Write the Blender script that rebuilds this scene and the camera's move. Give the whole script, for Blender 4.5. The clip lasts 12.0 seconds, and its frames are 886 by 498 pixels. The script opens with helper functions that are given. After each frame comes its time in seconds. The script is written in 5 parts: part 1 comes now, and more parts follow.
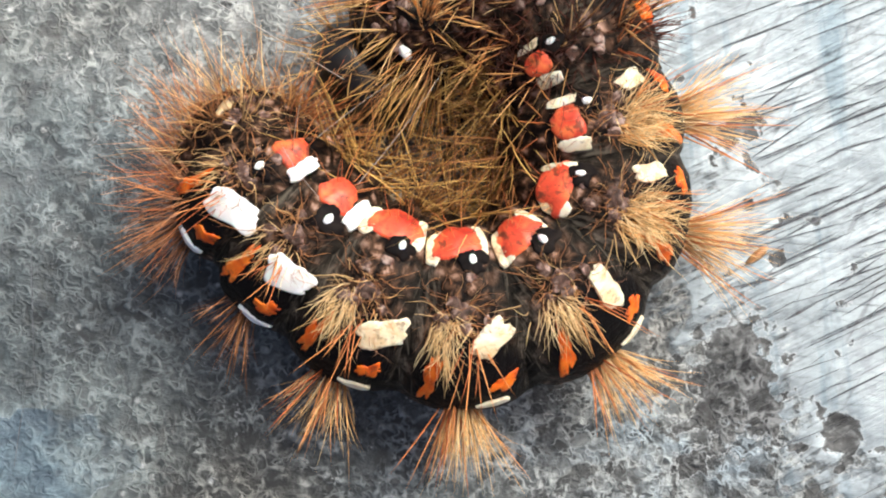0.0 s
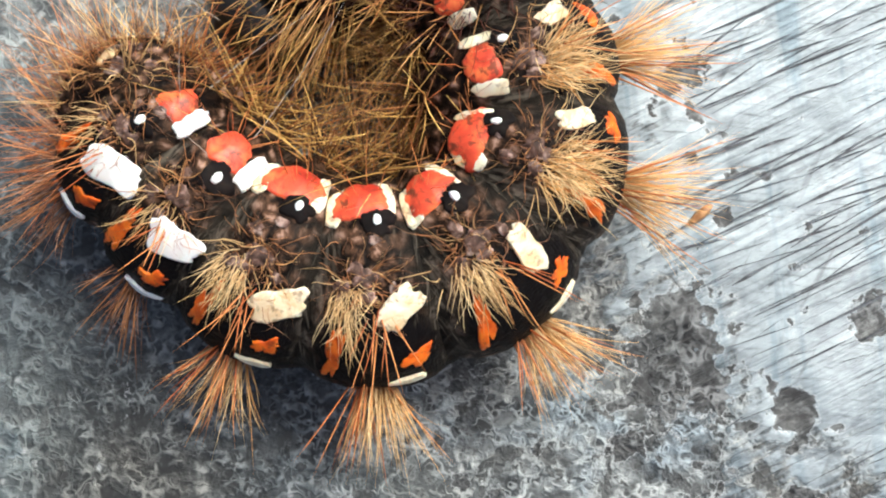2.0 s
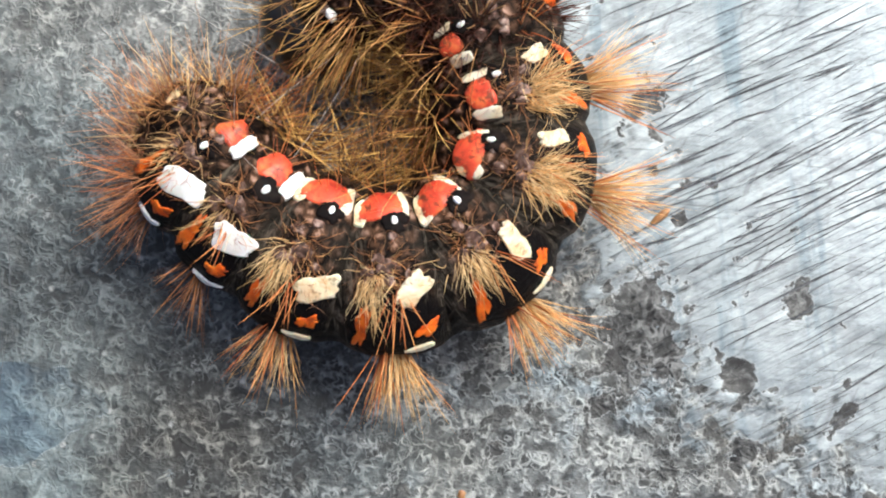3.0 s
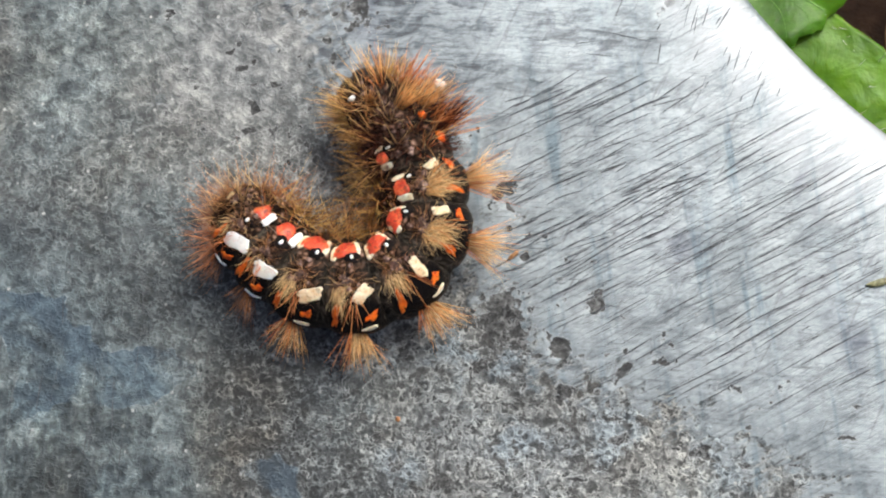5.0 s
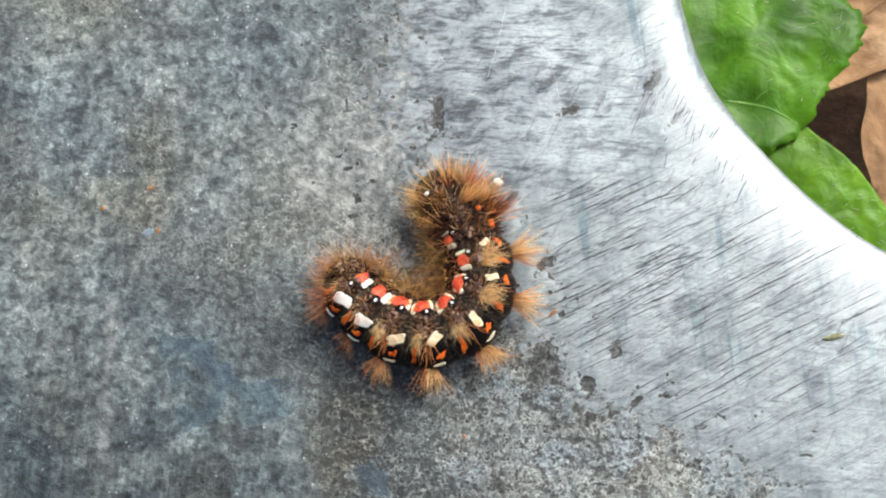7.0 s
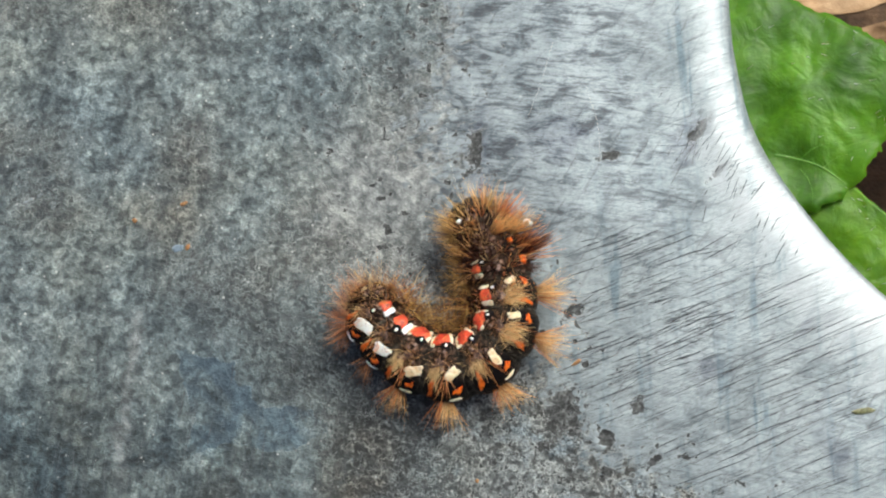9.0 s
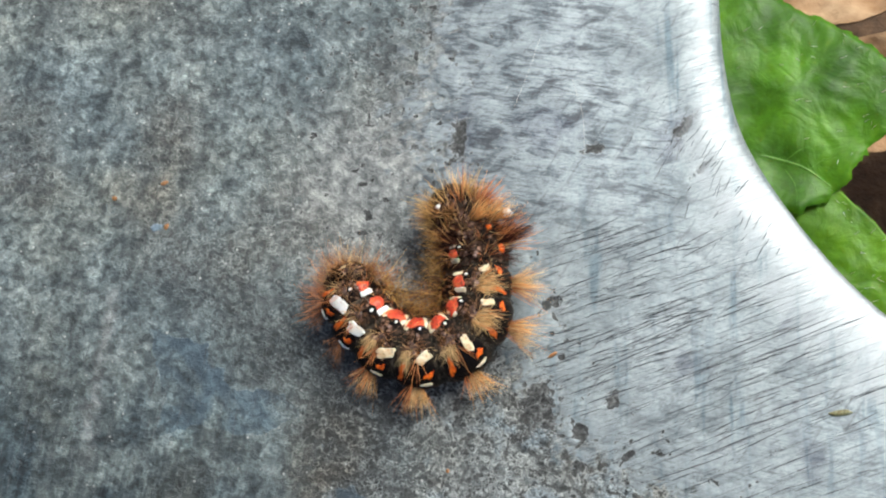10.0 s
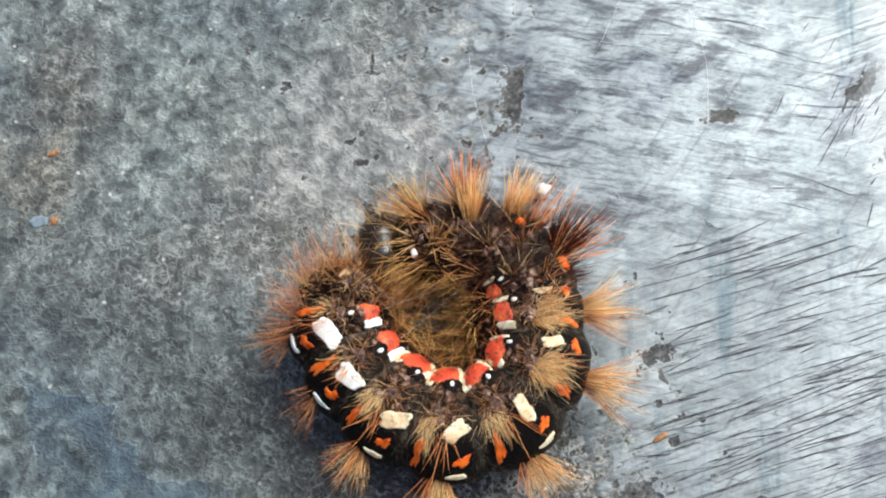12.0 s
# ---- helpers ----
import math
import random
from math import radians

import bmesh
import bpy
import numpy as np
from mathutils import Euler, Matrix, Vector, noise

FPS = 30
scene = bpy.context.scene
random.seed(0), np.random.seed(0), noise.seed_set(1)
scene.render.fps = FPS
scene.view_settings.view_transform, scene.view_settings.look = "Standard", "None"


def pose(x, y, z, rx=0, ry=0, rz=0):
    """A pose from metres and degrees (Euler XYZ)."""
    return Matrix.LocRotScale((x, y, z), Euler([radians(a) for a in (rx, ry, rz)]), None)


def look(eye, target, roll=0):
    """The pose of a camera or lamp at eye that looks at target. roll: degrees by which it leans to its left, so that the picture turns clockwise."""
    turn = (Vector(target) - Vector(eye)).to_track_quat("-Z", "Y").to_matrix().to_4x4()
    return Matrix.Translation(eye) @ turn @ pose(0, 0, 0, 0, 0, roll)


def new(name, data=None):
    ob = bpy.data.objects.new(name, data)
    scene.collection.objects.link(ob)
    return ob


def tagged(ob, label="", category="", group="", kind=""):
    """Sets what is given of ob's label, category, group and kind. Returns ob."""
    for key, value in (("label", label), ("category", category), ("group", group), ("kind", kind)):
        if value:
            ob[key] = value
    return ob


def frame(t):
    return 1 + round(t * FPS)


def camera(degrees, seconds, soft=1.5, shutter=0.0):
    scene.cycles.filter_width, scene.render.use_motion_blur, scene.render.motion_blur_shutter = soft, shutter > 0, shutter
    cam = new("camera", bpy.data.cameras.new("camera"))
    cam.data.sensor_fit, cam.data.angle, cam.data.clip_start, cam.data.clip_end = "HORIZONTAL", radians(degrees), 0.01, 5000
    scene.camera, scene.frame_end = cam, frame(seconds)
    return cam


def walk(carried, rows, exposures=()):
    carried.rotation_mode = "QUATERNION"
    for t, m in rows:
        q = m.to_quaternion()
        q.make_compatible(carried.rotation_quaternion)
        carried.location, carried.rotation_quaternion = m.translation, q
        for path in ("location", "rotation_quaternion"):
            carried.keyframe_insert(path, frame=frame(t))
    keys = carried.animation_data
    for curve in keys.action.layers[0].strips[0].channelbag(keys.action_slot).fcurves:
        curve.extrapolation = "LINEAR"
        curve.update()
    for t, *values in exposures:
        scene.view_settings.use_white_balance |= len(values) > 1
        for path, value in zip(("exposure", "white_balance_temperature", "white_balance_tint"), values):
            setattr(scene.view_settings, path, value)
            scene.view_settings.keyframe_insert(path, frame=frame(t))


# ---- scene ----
MM = 0.001

cam = camera(40.0, 12.0, soft=2.1)
PATH = [
    (0, pose(-0.00180, -0.00702, 0.03756, 4.85, -2.34, 0.36)),
    (0.5, pose(-0.00101, -0.00658, 0.03545, 4.19, -2.07, 0.36)),
    (1, pose(0.00000, -0.00644, 0.03394, 3.55, -1.57, 0.27)),
    (1.5, pose(-0.00004, -0.00678, 0.03280, 3.24, -1.73, 0.10)),
    (2, pose(0.00152, -0.00701, 0.03416, 3.54, -1.25, -0.13)),
    (2.5, pose(0.00082, -0.00700, 0.03761, 3.60, -1.41, -0.23)),
    (3, pose(0.00099, -0.00819, 0.04183, 4.34, -1.37, -0.37)),
    (3.5, pose(0.00053, -0.01023, 0.04909, 5.95, -1.60, -0.56)),
    (3.7, pose(0.00098, -0.01094, 0.05324, 5.82, -1.71, -0.67)),
    (5.3, pose(0.01151, -0.01786, 0.07673, 10.38, 5.43, -0.84)),
    (5.5, pose(0.01149, -0.01990, 0.08121, 11.08, 5.65, -0.70)),
    (6, pose(0.01222, -0.01979, 0.09162, 10.91, 6.23, -0.56)),
    (6.5, pose(0.01167, -0.01920, 0.09403, 11.06, 6.56, -0.30)),
    (7, pose(0.01240, -0.01747, 0.09447, 11.20, 6.91, 0.03)),
    (7.5, pose(0.01296, -0.01576, 0.09447, 11.78, 7.62, 0.66)),
    (7.7, pose(0.01337, -0.01600, 0.09425, 12.23, 7.77, 1.08)),
    (9.3, pose(0.01538, -0.01204, 0.09326, 10.66, 9.21, 5.27)),
    (9.5, pose(0.01573, -0.01309, 0.09299, 11.39, 9.02, 5.69)),
    (10, pose(0.01663, -0.01536, 0.09185, 12.54, 8.70, 6.72)),
    (10.5, pose(0.01255, -0.01424, 0.08025, 13.72, 7.15, 7.09)),
    (11, pose(0.01020, -0.01152, 0.06911, 13.35, 6.45, 7.36)),
    (11.5, pose(0.00777, -0.00856, 0.06379, 12.49, 6.38, 7.41)),
    (12, pose(0.00581, -0.00831, 0.05969, 12.56, 5.91, 7.41)),
]
walk(cam, PATH, exposures=[(0, 0.46, 6250, 8), (1.0, 0.30, 6200, 7), (1.5, 0.52, 6150, 6), (2.0, 0.45, 6100, 6), (2.5, 0.43, 6100, 7), (3.3, 0.30, 6150, 8), (3.7, 0.20, 6150, 8), (5.3, -0.03, 6250, 9), (6.5, 0.04, 6200, 6), (7.5, 0.16, 6200, 6),
                          (9.3, -0.15, 6150, 3), (10.5, -0.03, 6050, 5), (11.5, -0.04, 6050, 6), (12, 0.06, 6050, 6)])

# ---- light: bright hazy daylight with a soft sun from the upper right ----
SUN_ELEV, SUN_AZ = 52.0, 40.0
world = bpy.data.worlds.new("sky")
scene.world = world
world.use_nodes = True
wn = world.node_tree.nodes
sky = wn.new("ShaderNodeTexSky")
sky.sky_type = "NISHITA"
sky.sun_disc = False
sky.sun_elevation = radians(SUN_ELEV)
sky.sun_rotation = radians(SUN_AZ)
sky.air_density = 0.45
sky.dust_density = 7.0
sky.ozone_density = 0.7
world.node_tree.links.new(sky.outputs["Color"], wn["Background"].inputs["Color"])
wn["Background"].inputs["Strength"].default_value = 0.14
sun = new("sun", bpy.data.lights.new("sun", "SUN"))
sun.data.energy = 2.6
sun.data.angle = radians(28)
sun.data.color = (1.0, 0.965, 0.85)
sun.matrix_basis = look((math.sin(radians(SUN_AZ)) * math.cos(radians(SUN_ELEV)),
                         math.cos(radians(SUN_AZ)) * math.cos(radians(SUN_ELEV)),
                         math.sin(radians(SUN_ELEV))), (0, 0, 0))


# ---- materials ----
def material(name):
    m = bpy.data.materials.new(name)
    m.use_nodes = True
    nodes, links = m.node_tree.nodes, m.node_tree.links
    return m, nodes, links, nodes["Principled BSDF"]


def node(nodes, kind, **values):
    n = nodes.new(kind)
    for k, v in values.items():
        n.inputs[k].default_value = v
    return n


def ramp(nodes, links, source, stops):
    r = nodes.new("ShaderNodeValToRGB")
    e = r.color_ramp.elements
    while len(e) < len(stops):
        e.new(0.5)
    for el, (p, c) in zip(e, stops):
        el.position = p
        el.color = (*c, 1) if len(c) == 3 else c
    links.new(source, r.inputs["Fac"])
    return r.outputs["Color"]


def grey(v):
    return (v, v, v)


def mixed(nodes, links, fac, a, b, mode="MIX"):
    n = nodes.new("ShaderNodeMix")
    n.data_type = "RGBA"
    n.blend_type = mode
    for sock, v in ((n.inputs[0], fac), (n.inputs[6], a), (n.inputs[7], b)):
        if isinstance(v, (int, float)):
            sock.default_value = v
        elif isinstance(v, tuple):
            sock.default_value = (*v, 1)
        else:
            links.new(v, sock)
    return n.outputs[2]


def arith(nodes, links, op, a, b=0.0, clamp=False):
    n = nodes.new("ShaderNodeMath")
    n.operation = op
    n.use_clamp = clamp
    for sock, v in ((n.inputs[0], a), (n.inputs[1], b)):
        if isinstance(v, (int, float)):
            sock.default_value = v
        else:
            links.new(v, sock)
    return n.outputs[0]


def noise_at(nodes, links, vec, scale, detail=3.0, rough=0.6, distortion=0.0):
    n = node(nodes, "ShaderNodeTexNoise", Scale=scale, Detail=detail, Roughness=rough, Distortion=distortion)
    links.new(vec, n.inputs["Vector"])
    return n.outputs["Fac"]


def coords(nodes, links, scale=(1, 1, 1), turn=0.0):
    tc = nodes.new("ShaderNodeTexCoord")
    mp = nodes.new("ShaderNodeMapping")
    mp.vector_type = "POINT"
    first = nodes.new("ShaderNodeMapping")
    first.inputs["Rotation"].default_value = (0, 0, radians(turn))
    links.new(tc.outputs["Object"], first.inputs["Vector"])
    links.new(first.outputs[0], mp.inputs["Vector"])
    mp.inputs["Scale"].default_value = scale
    return mp.outputs[0]


def bump(nodes, links, bsdf, height, strength, dist):
    b = node(nodes, "ShaderNodeBump", Strength=strength, Distance=dist)
    links.new(height, b.inputs["Height"])
    links.new(b.outputs[0], bsdf.inputs["Normal"])


def plate_material():
    """Steel with a mottled grey oxide skin, worn bright and scratched where the attribute wear is high."""
    m, n, l, p = material("worn_steel")
    at = {}
    for name in ("wear", "pit", "grain", "rim", "stain", "rim_gain", "dark_zone", "rub", "chalk", "drip", "brown", "smudge", "belt"):
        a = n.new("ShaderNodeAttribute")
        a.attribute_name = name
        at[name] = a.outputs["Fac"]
    vec = coords(n, l)
    # oxide skin: pale curls and crumbs of crust over a dark blue-grey ground, cells under half a millimetre
    warp = node(n, "ShaderNodeTexNoise", Scale=1700.0, Detail=3.0, Roughness=0.6)
    l.new(vec, warp.inputs["Vector"])
    bent = n.new("ShaderNodeVectorMath")
    bent.operation = "MULTIPLY_ADD"
    l.new(warp.outputs["Color"], bent.inputs[0])
    bent.inputs[1].default_value = (0.00028, 0.00028, 0.00028)
    l.new(vec, bent.inputs[2])
    g1 = noise_at(n, l, vec, 3000, 3, 0.6, 0.3)
    g2 = noise_at(n, l, vec, 900, 4, 0.6, 0.5)
    g3 = noise_at(n, l, vec, 75, 4, 0.55)
    g4 = noise_at(n, l, vec, 260, 4, 0.6, 0.5)
    sq = noise_at(n, l, vec, 1250, 5, 0.60, 0.25)
    crumbly = arith(n, l, "ADD", arith(n, l, "MULTIPLY", sq, 0.58), arith(n, l, "MULTIPLY", g1, 0.30))
    crumbly = arith(n, l, "ADD", crumbly, arith(n, l, "MULTIPLY", arith(n, l, "SUBTRACT", g4, 0.5), 0.34))
    # thick pale curls of lifting crust, a fifth of a millimetre wide, closed into loops and worms
    curls = None
    for size, level, gain in ((2100, 0.49, 1.0), (3300, 0.52, 0.75)):
        loop = noise_at(n, l, vec, size, 1.0, 0.4, 0.25)
        near = arith(n, l, "ABSOLUTE", arith(n, l, "SUBTRACT", loop, level))
        band = arith(n, l, "MULTIPLY", ramp(n, l, near, [(0.028, grey(1)), (0.075, grey(0))]), gain)
        curls = band if curls is None else arith(n, l, "MAXIMUM", curls, band)
    gap = noise_at(n, l, vec, 1500, 2, 0.5, 0.2)
    curls = arith(n, l, "MULTIPLY", curls, ramp(n, l, gap, [(0.40, grey(0.10)), (0.50, grey(1))]))
    patchy = arith(n, l, "ADD", arith(n, l, "MULTIPLY", g2, 0.55), arith(n, l, "MULTIPLY", g4, 0.45))
    fine = noise_at(n, l, vec, 2100, 4, 0.60, 0.05)
    bold = ramp(n, l, crumbly, [(0.38, (0.024, 0.025, 0.026)), (0.47, (0.056, 0.059, 0.060)), (0.55, (0.115, 0.121, 0.123)), (0.63, (0.30, 0.312, 0.312))])
    bold = mixed(n, l, arith(n, l, "MULTIPLY", curls, ramp(n, l, patchy, [(0.41, grey(0.30)), (0.49, grey(0.75)), (0.55, grey(1))])), bold,
                 ramp(n, l, g1, [(0.36, (0.16, 0.170, 0.172)), (0.50, (0.29, 0.303, 0.303)), (0.64, (0.50, 0.515, 0.51))]))
    broken = arith(n, l, "ADD", arith(n, l, "MULTIPLY", fine, 0.62), arith(n, l, "MULTIPLY", sq, 0.26))
    broken = arith(n, l, "ADD", broken, arith(n, l, "MULTIPLY", g4, 0.12))
    shell = ramp(n, l, broken, [(0.42, (0.034, 0.036, 0.037)), (0.46, (0.075, 0.079, 0.082)), (0.51, (0.125, 0.132, 0.137)), (0.57, (0.25, 0.263, 0.27))])
    shell = mixed(n, l, arith(n, l, "MULTIPLY", curls, ramp(n, l, patchy, [(0.38, grey(0.35)), (0.46, grey(0.85)), (0.54, grey(1))])), shell,
                  ramp(n, l, g1, [(0.36, (0.24, 0.253, 0.258)), (0.64, (0.58, 0.60, 0.60))]))
    shell = mixed(n, l, ramp(n, l, g4, [(0.50, grey(0)), (0.62, grey(0.8))]), shell, (0.86, 0.98, 1.10), "MULTIPLY")
    bold = mixed(n, l, ramp(n, l, at["belt"], [(0.35, grey(0)), (0.7, grey(1))]), bold, shell)
    soft = noise_at(n, l, vec, 620, 5, 0.58, 0.4)
    crust = arith(n, l, "ADD", arith(n, l, "MULTIPLY", soft, 0.30), arith(n, l, "MULTIPLY", sq, 0.36))
    crust = arith(n, l, "ADD", crust, arith(n, l, "MULTIPLY", g4, 0.12))
    crust = arith(n, l, "ADD", crust, arith(n, l, "MULTIPLY", fine, 0.22))
    calm = ramp(n, l, crust, [(0.41, (0.058, 0.065, 0.068)), (0.465, (0.112, 0.124, 0.126)),
                              (0.515, (0.168, 0.182, 0.183)), (0.57, (0.245, 0.26, 0.257)), (0.64, (0.38, 0.39, 0.38))])
    # rounded crumbs, some pale and some dark
    blob = node(n, "ShaderNodeTexVoronoi", Scale=1300.0)
    l.new(bent.outputs[0], blob.inputs["Vector"])
    tone = n.new("ShaderNodeSeparateColor")
    l.new(blob.outputs["Color"], tone.inputs[0])
    tone = ramp(n, l, tone.outputs[0], [(0.0, (0.52, 0.54, 0.56)), (0.35, grey(0.95)), (0.70, grey(1.05)), (1.0, (1.65, 1.63, 1.58))])
    calm = mixed(n, l, ramp(n, l, blob.outputs["Distance"], [(0.15, grey(0.6)), (0.50, grey(0))]), calm, tone, "MULTIPLY")
    grit = noise_at(n, l, vec, 2700, 3, 0.60, 0.05)
    calm = mixed(n, l, 0.22, calm, ramp(n, l, grit, [(0.38, (0.36, 0.38, 0.40)), (0.47, grey(0.78)), (0.53, grey(1.10)), (0.61, (2.1, 2.08, 2.02))]), "MULTIPLY")
    worm = noise_at(n, l, vec, 1250, 1.5, 0.5, 0.4)
    worm = ramp(n, l, arith(n, l, "ABSOLUTE", arith(n, l, "SUBTRACT", worm, 0.51)), [(0.025, grey(1)), (0.075, grey(0))])
    calm = mixed(n, l, arith(n, l, "MULTIPLY", worm, ramp(n, l, patchy, [(0.44, grey(0.15)), (0.56, grey(0.8))])), calm, (1.5, 1.52, 1.52), "MULTIPLY")
    calm = mixed(n, l, arith(n, l, "MULTIPLY", arith(n, l, "MULTIPLY", curls, 0.55), ramp(n, l, patchy, [(0.42, grey(0.1)), (0.56, grey(0.75))])), calm, (1.75, 1.76, 1.74), "MULTIPLY")
    calm = mixed(n, l, ramp(n, l, patchy, [(0.40, grey(0.9)), (0.50, grey(0.2)), (0.56, grey(0))]), calm, (0.58, 0.62, 0.66), "MULTIPLY")
    calm = mixed(n, l, 1.0, calm, (0.925, 0.995, 1.035), "MULTIPLY")
    gm = ramp(n, l, at["grain"], [(0.30, grey(0)), (0.75, grey(1))])
    oxide = mixed(n, l, gm, calm, bold)
    # ragged little holes eaten through the crust
    dark_hole = ramp(n, l, g1, [(0.4, (0.030, 0.031, 0.032)), (0.62, (0.095, 0.097, 0.097))])
    for size, low in ((900, 0.405), (1750, 0.375)):
        hole = noise_at(n, l, vec, size, 4, 0.62, 0.35)
        reach = ramp(n, l, at["grain"], [(0.40, grey(0)), (0.68, grey(0.95))])
        oxide = mixed(n, l, arith(n, l, "MULTIPLY", ramp(n, l, hole, [(low + 0.01, grey(1)), (low + 0.05, grey(0))]), arith(n, l, "MULTIPLY", reach, 0.2)), oxide, (0.46, 0.475, 0.475))
        oxide = mixed(n, l, arith(n, l, "MULTIPLY", ramp(n, l, hole, [(low - 0.012, grey(1)), (low + 0.012, grey(0))]), reach), oxide, dark_hole)
    tint = ramp(n, l, g3, [(0.36, (0.80, 0.86, 0.90)), (0.5, (0.95, 0.97, 0.96)), (0.64, (1.0, 0.965, 0.89))])
    oxide = mixed(n, l, 0.9, oxide, tint, "MULTIPLY")
    streak = noise_at(n, l, coords(n, l, (1300, 95, 1), 3), 1.0, 5, 0.66)
    oxide = mixed(n, l, arith(n, l, "ADD", 0.10, arith(n, l, "MULTIPLY", at["drip"], 0.85)), oxide,
                  ramp(n, l, streak, [(0.36, (0.42, 0.47, 0.50)), (0.5, grey(0.95)), (0.64, (1.35, 1.33, 1.25))]), "MULTIPLY")
    cloud = noise_at(n, l, vec, 210, 5, 0.65, 0.6)
    oxide = mixed(n, l, 0.6, oxide, ramp(n, l, cloud, [(0.34, (0.48, 0.52, 0.55)), (0.5, (0.92, 0.93, 0.92)), (0.64, (1.2, 1.19, 1.14))]), "MULTIPLY")
    oxide = mixed(n, l, at["chalk"], oxide, ramp(n, l, crust, [(0.42, (0.13, 0.14, 0.143)), (0.5, (0.27, 0.285, 0.285)), (0.58, (0.50, 0.51, 0.50))]))
    # dark blue-grey blotches where wet dirt dried, and a faint rusty bloom
    blotch = noise_at(n, l, vec, 150, 5, 0.62, 0.8)
    oxide = mixed(n, l, arith(n, l, "MULTIPLY", at["drip"], ramp(n, l, blotch, [(0.46, grey(1)), (0.56, grey(0))])), oxide, (0.60, 0.68, 0.75), "MULTIPLY")
    oxide = mixed(n, l, arith(n, l, "MULTIPLY", at["brown"], ramp(n, l, g4, [(0.38, grey(0.2)), (0.6, grey(1))])), oxide, (1.06, 0.86, 0.69), "MULTIPLY")
    # sparse bright specks
    fleck = node(n, "ShaderNodeTexVoronoi", Scale=1100.0)
    l.new(vec, fleck.inputs["Vector"])
    fm = arith(n, l, "MULTIPLY", ramp(n, l, fleck.outputs["Distance"], [(0.07, grey(0.8)), (0.15, grey(0))]), ramp(n, l, g2, [(0.48, grey(0)), (0.56, grey(1))]))
    oxide = mixed(n, l, fm, oxide, (0.62, 0.63, 0.61))
    # darker zones of the oxide, multiplied towards half tone
    oxide = mixed(n, l, at["dark_zone"], oxide, (0.50, 0.52, 0.53), "MULTIPLY")
    st = arith(n, l, "ADD", at["stain"], arith(n, l, "MULTIPLY", arith(n, l, "SUBTRACT", g2, 0.5), 0.5))
    stm = ramp(n, l, st, [(0.44, grey(0)), (0.50, grey(0.95))])
    oxide = mixed(n, l, arith(n, l, "MULTIPLY", stm, ramp(n, l, blotch, [(0.42, grey(0.50)), (0.56, grey(0.05))])), oxide, (0.080, 0.110, 0.140))
    oxide = mixed(n, l, arith(n, l, "MULTIPLY", stm, ramp(n, l, blotch, [(0.44, grey(1)), (0.58, grey(0.3))])), oxide, (0.72, 0.83, 0.92), "MULTIPLY")
    oxide = mixed(n, l, arith(n, l, "MULTIPLY", ramp(n, l, st, [(0.42, grey(0)), (0.455, grey(0.5)), (0.50, grey(0))]), ramp(n, l, sq, [(0.46, grey(0)), (0.58, grey(1))])), oxide, (0.33, 0.40, 0.44))
    # worn steel: fine hairlines in several directions over cloudy metal
    s1 = noise_at(n, l, coords(n, l, (170, 5200, 1), -27), 1.0, 5, 0.7, 0.0)
    s2 = noise_at(n, l, coords(n, l, (420, 6000, 1), 5), 1.0, 5, 0.7, 0.0)
    s3 = noise_at(n, l, coords(n, l, (260, 2600, 1), -62), 1.0, 3, 0.6, 0.2)
    blot = noise_at(n, l, vec, 170, 5, 0.62, 0.6)
    smear = noise_at(n, l, coords(n, l, (330, 620, 1), -10), 1.0, 6, 0.72, 0.8)
    c1 = ramp(n, l, s1, [(0.35, (0.15, 0.158, 0.168)), (0.40, (0.29, 0.325, 0.342)), (0.60, (0.355, 0.40, 0.418))])
    c2 = ramp(n, l, s2, [(0.34, grey(0.40)), (0.41, grey(0.96)), (0.6, grey(1.07))])
    c3 = ramp(n, l, s3, [(0.31, (0.68, 0.66, 0.66)), (0.40, grey(1.0))])
    c1 = mixed(n, l, arith(n, l, "MULTIPLY", at["rub"], 0.75), c1, (0.33, 0.37, 0.40))
    steel = mixed(n, l, 0.85, mixed(n, l, 0.75, c1, c2, "MULTIPLY"), c3, "MULTIPLY")
    line = noise_at(n, l, coords(n, l, (520, 2400, 1), 4), 1.0, 4, 0.7, 0.4)
    dull = arith(n, l, "ADD", arith(n, l, "MULTIPLY", smear, 0.62), arith(n, l, "MULTIPLY", line, 0.38))
    steel = mixed(n, l, at["rub"], steel,
                  ramp(n, l, dull, [(0.40, (0.30, 0.30, 0.32)), (0.455, (0.54, 0.56, 0.58)), (0.51, (0.97, 0.98, 0.98)), (0.58, (1.14, 1.15, 1.14))]), "MULTIPLY")
    drag = noise_at(n, l, coords(n, l, (850, 70, 1), -6), 1.0, 4, 0.65, 0.2)
    steel = mixed(n, l, arith(n, l, "SUBTRACT", 0.85, arith(n, l, "MULTIPLY", at["rub"], 0.75)), steel,
                  ramp(n, l, drag, [(0.37, (0.50, 0.63, 0.71)), (0.455, (0.94, 0.96, 0.97)), (0.6, grey(1.05))]), "MULTIPLY")
    steel = mixed(n, l, 0.65, steel, ramp(n, l, blot, [(0.33, (0.46, 0.49, 0.52)), (0.47, (0.86, 0.88, 0.89)), (0.6, (1.05, 1.05, 1.05))]), "MULTIPLY")
    steel = mixed(n, l, 0.30, steel, ramp(n, l, g1, [(0.38, grey(0.45)), (0.52, grey(1.0))]), "MULTIPLY")
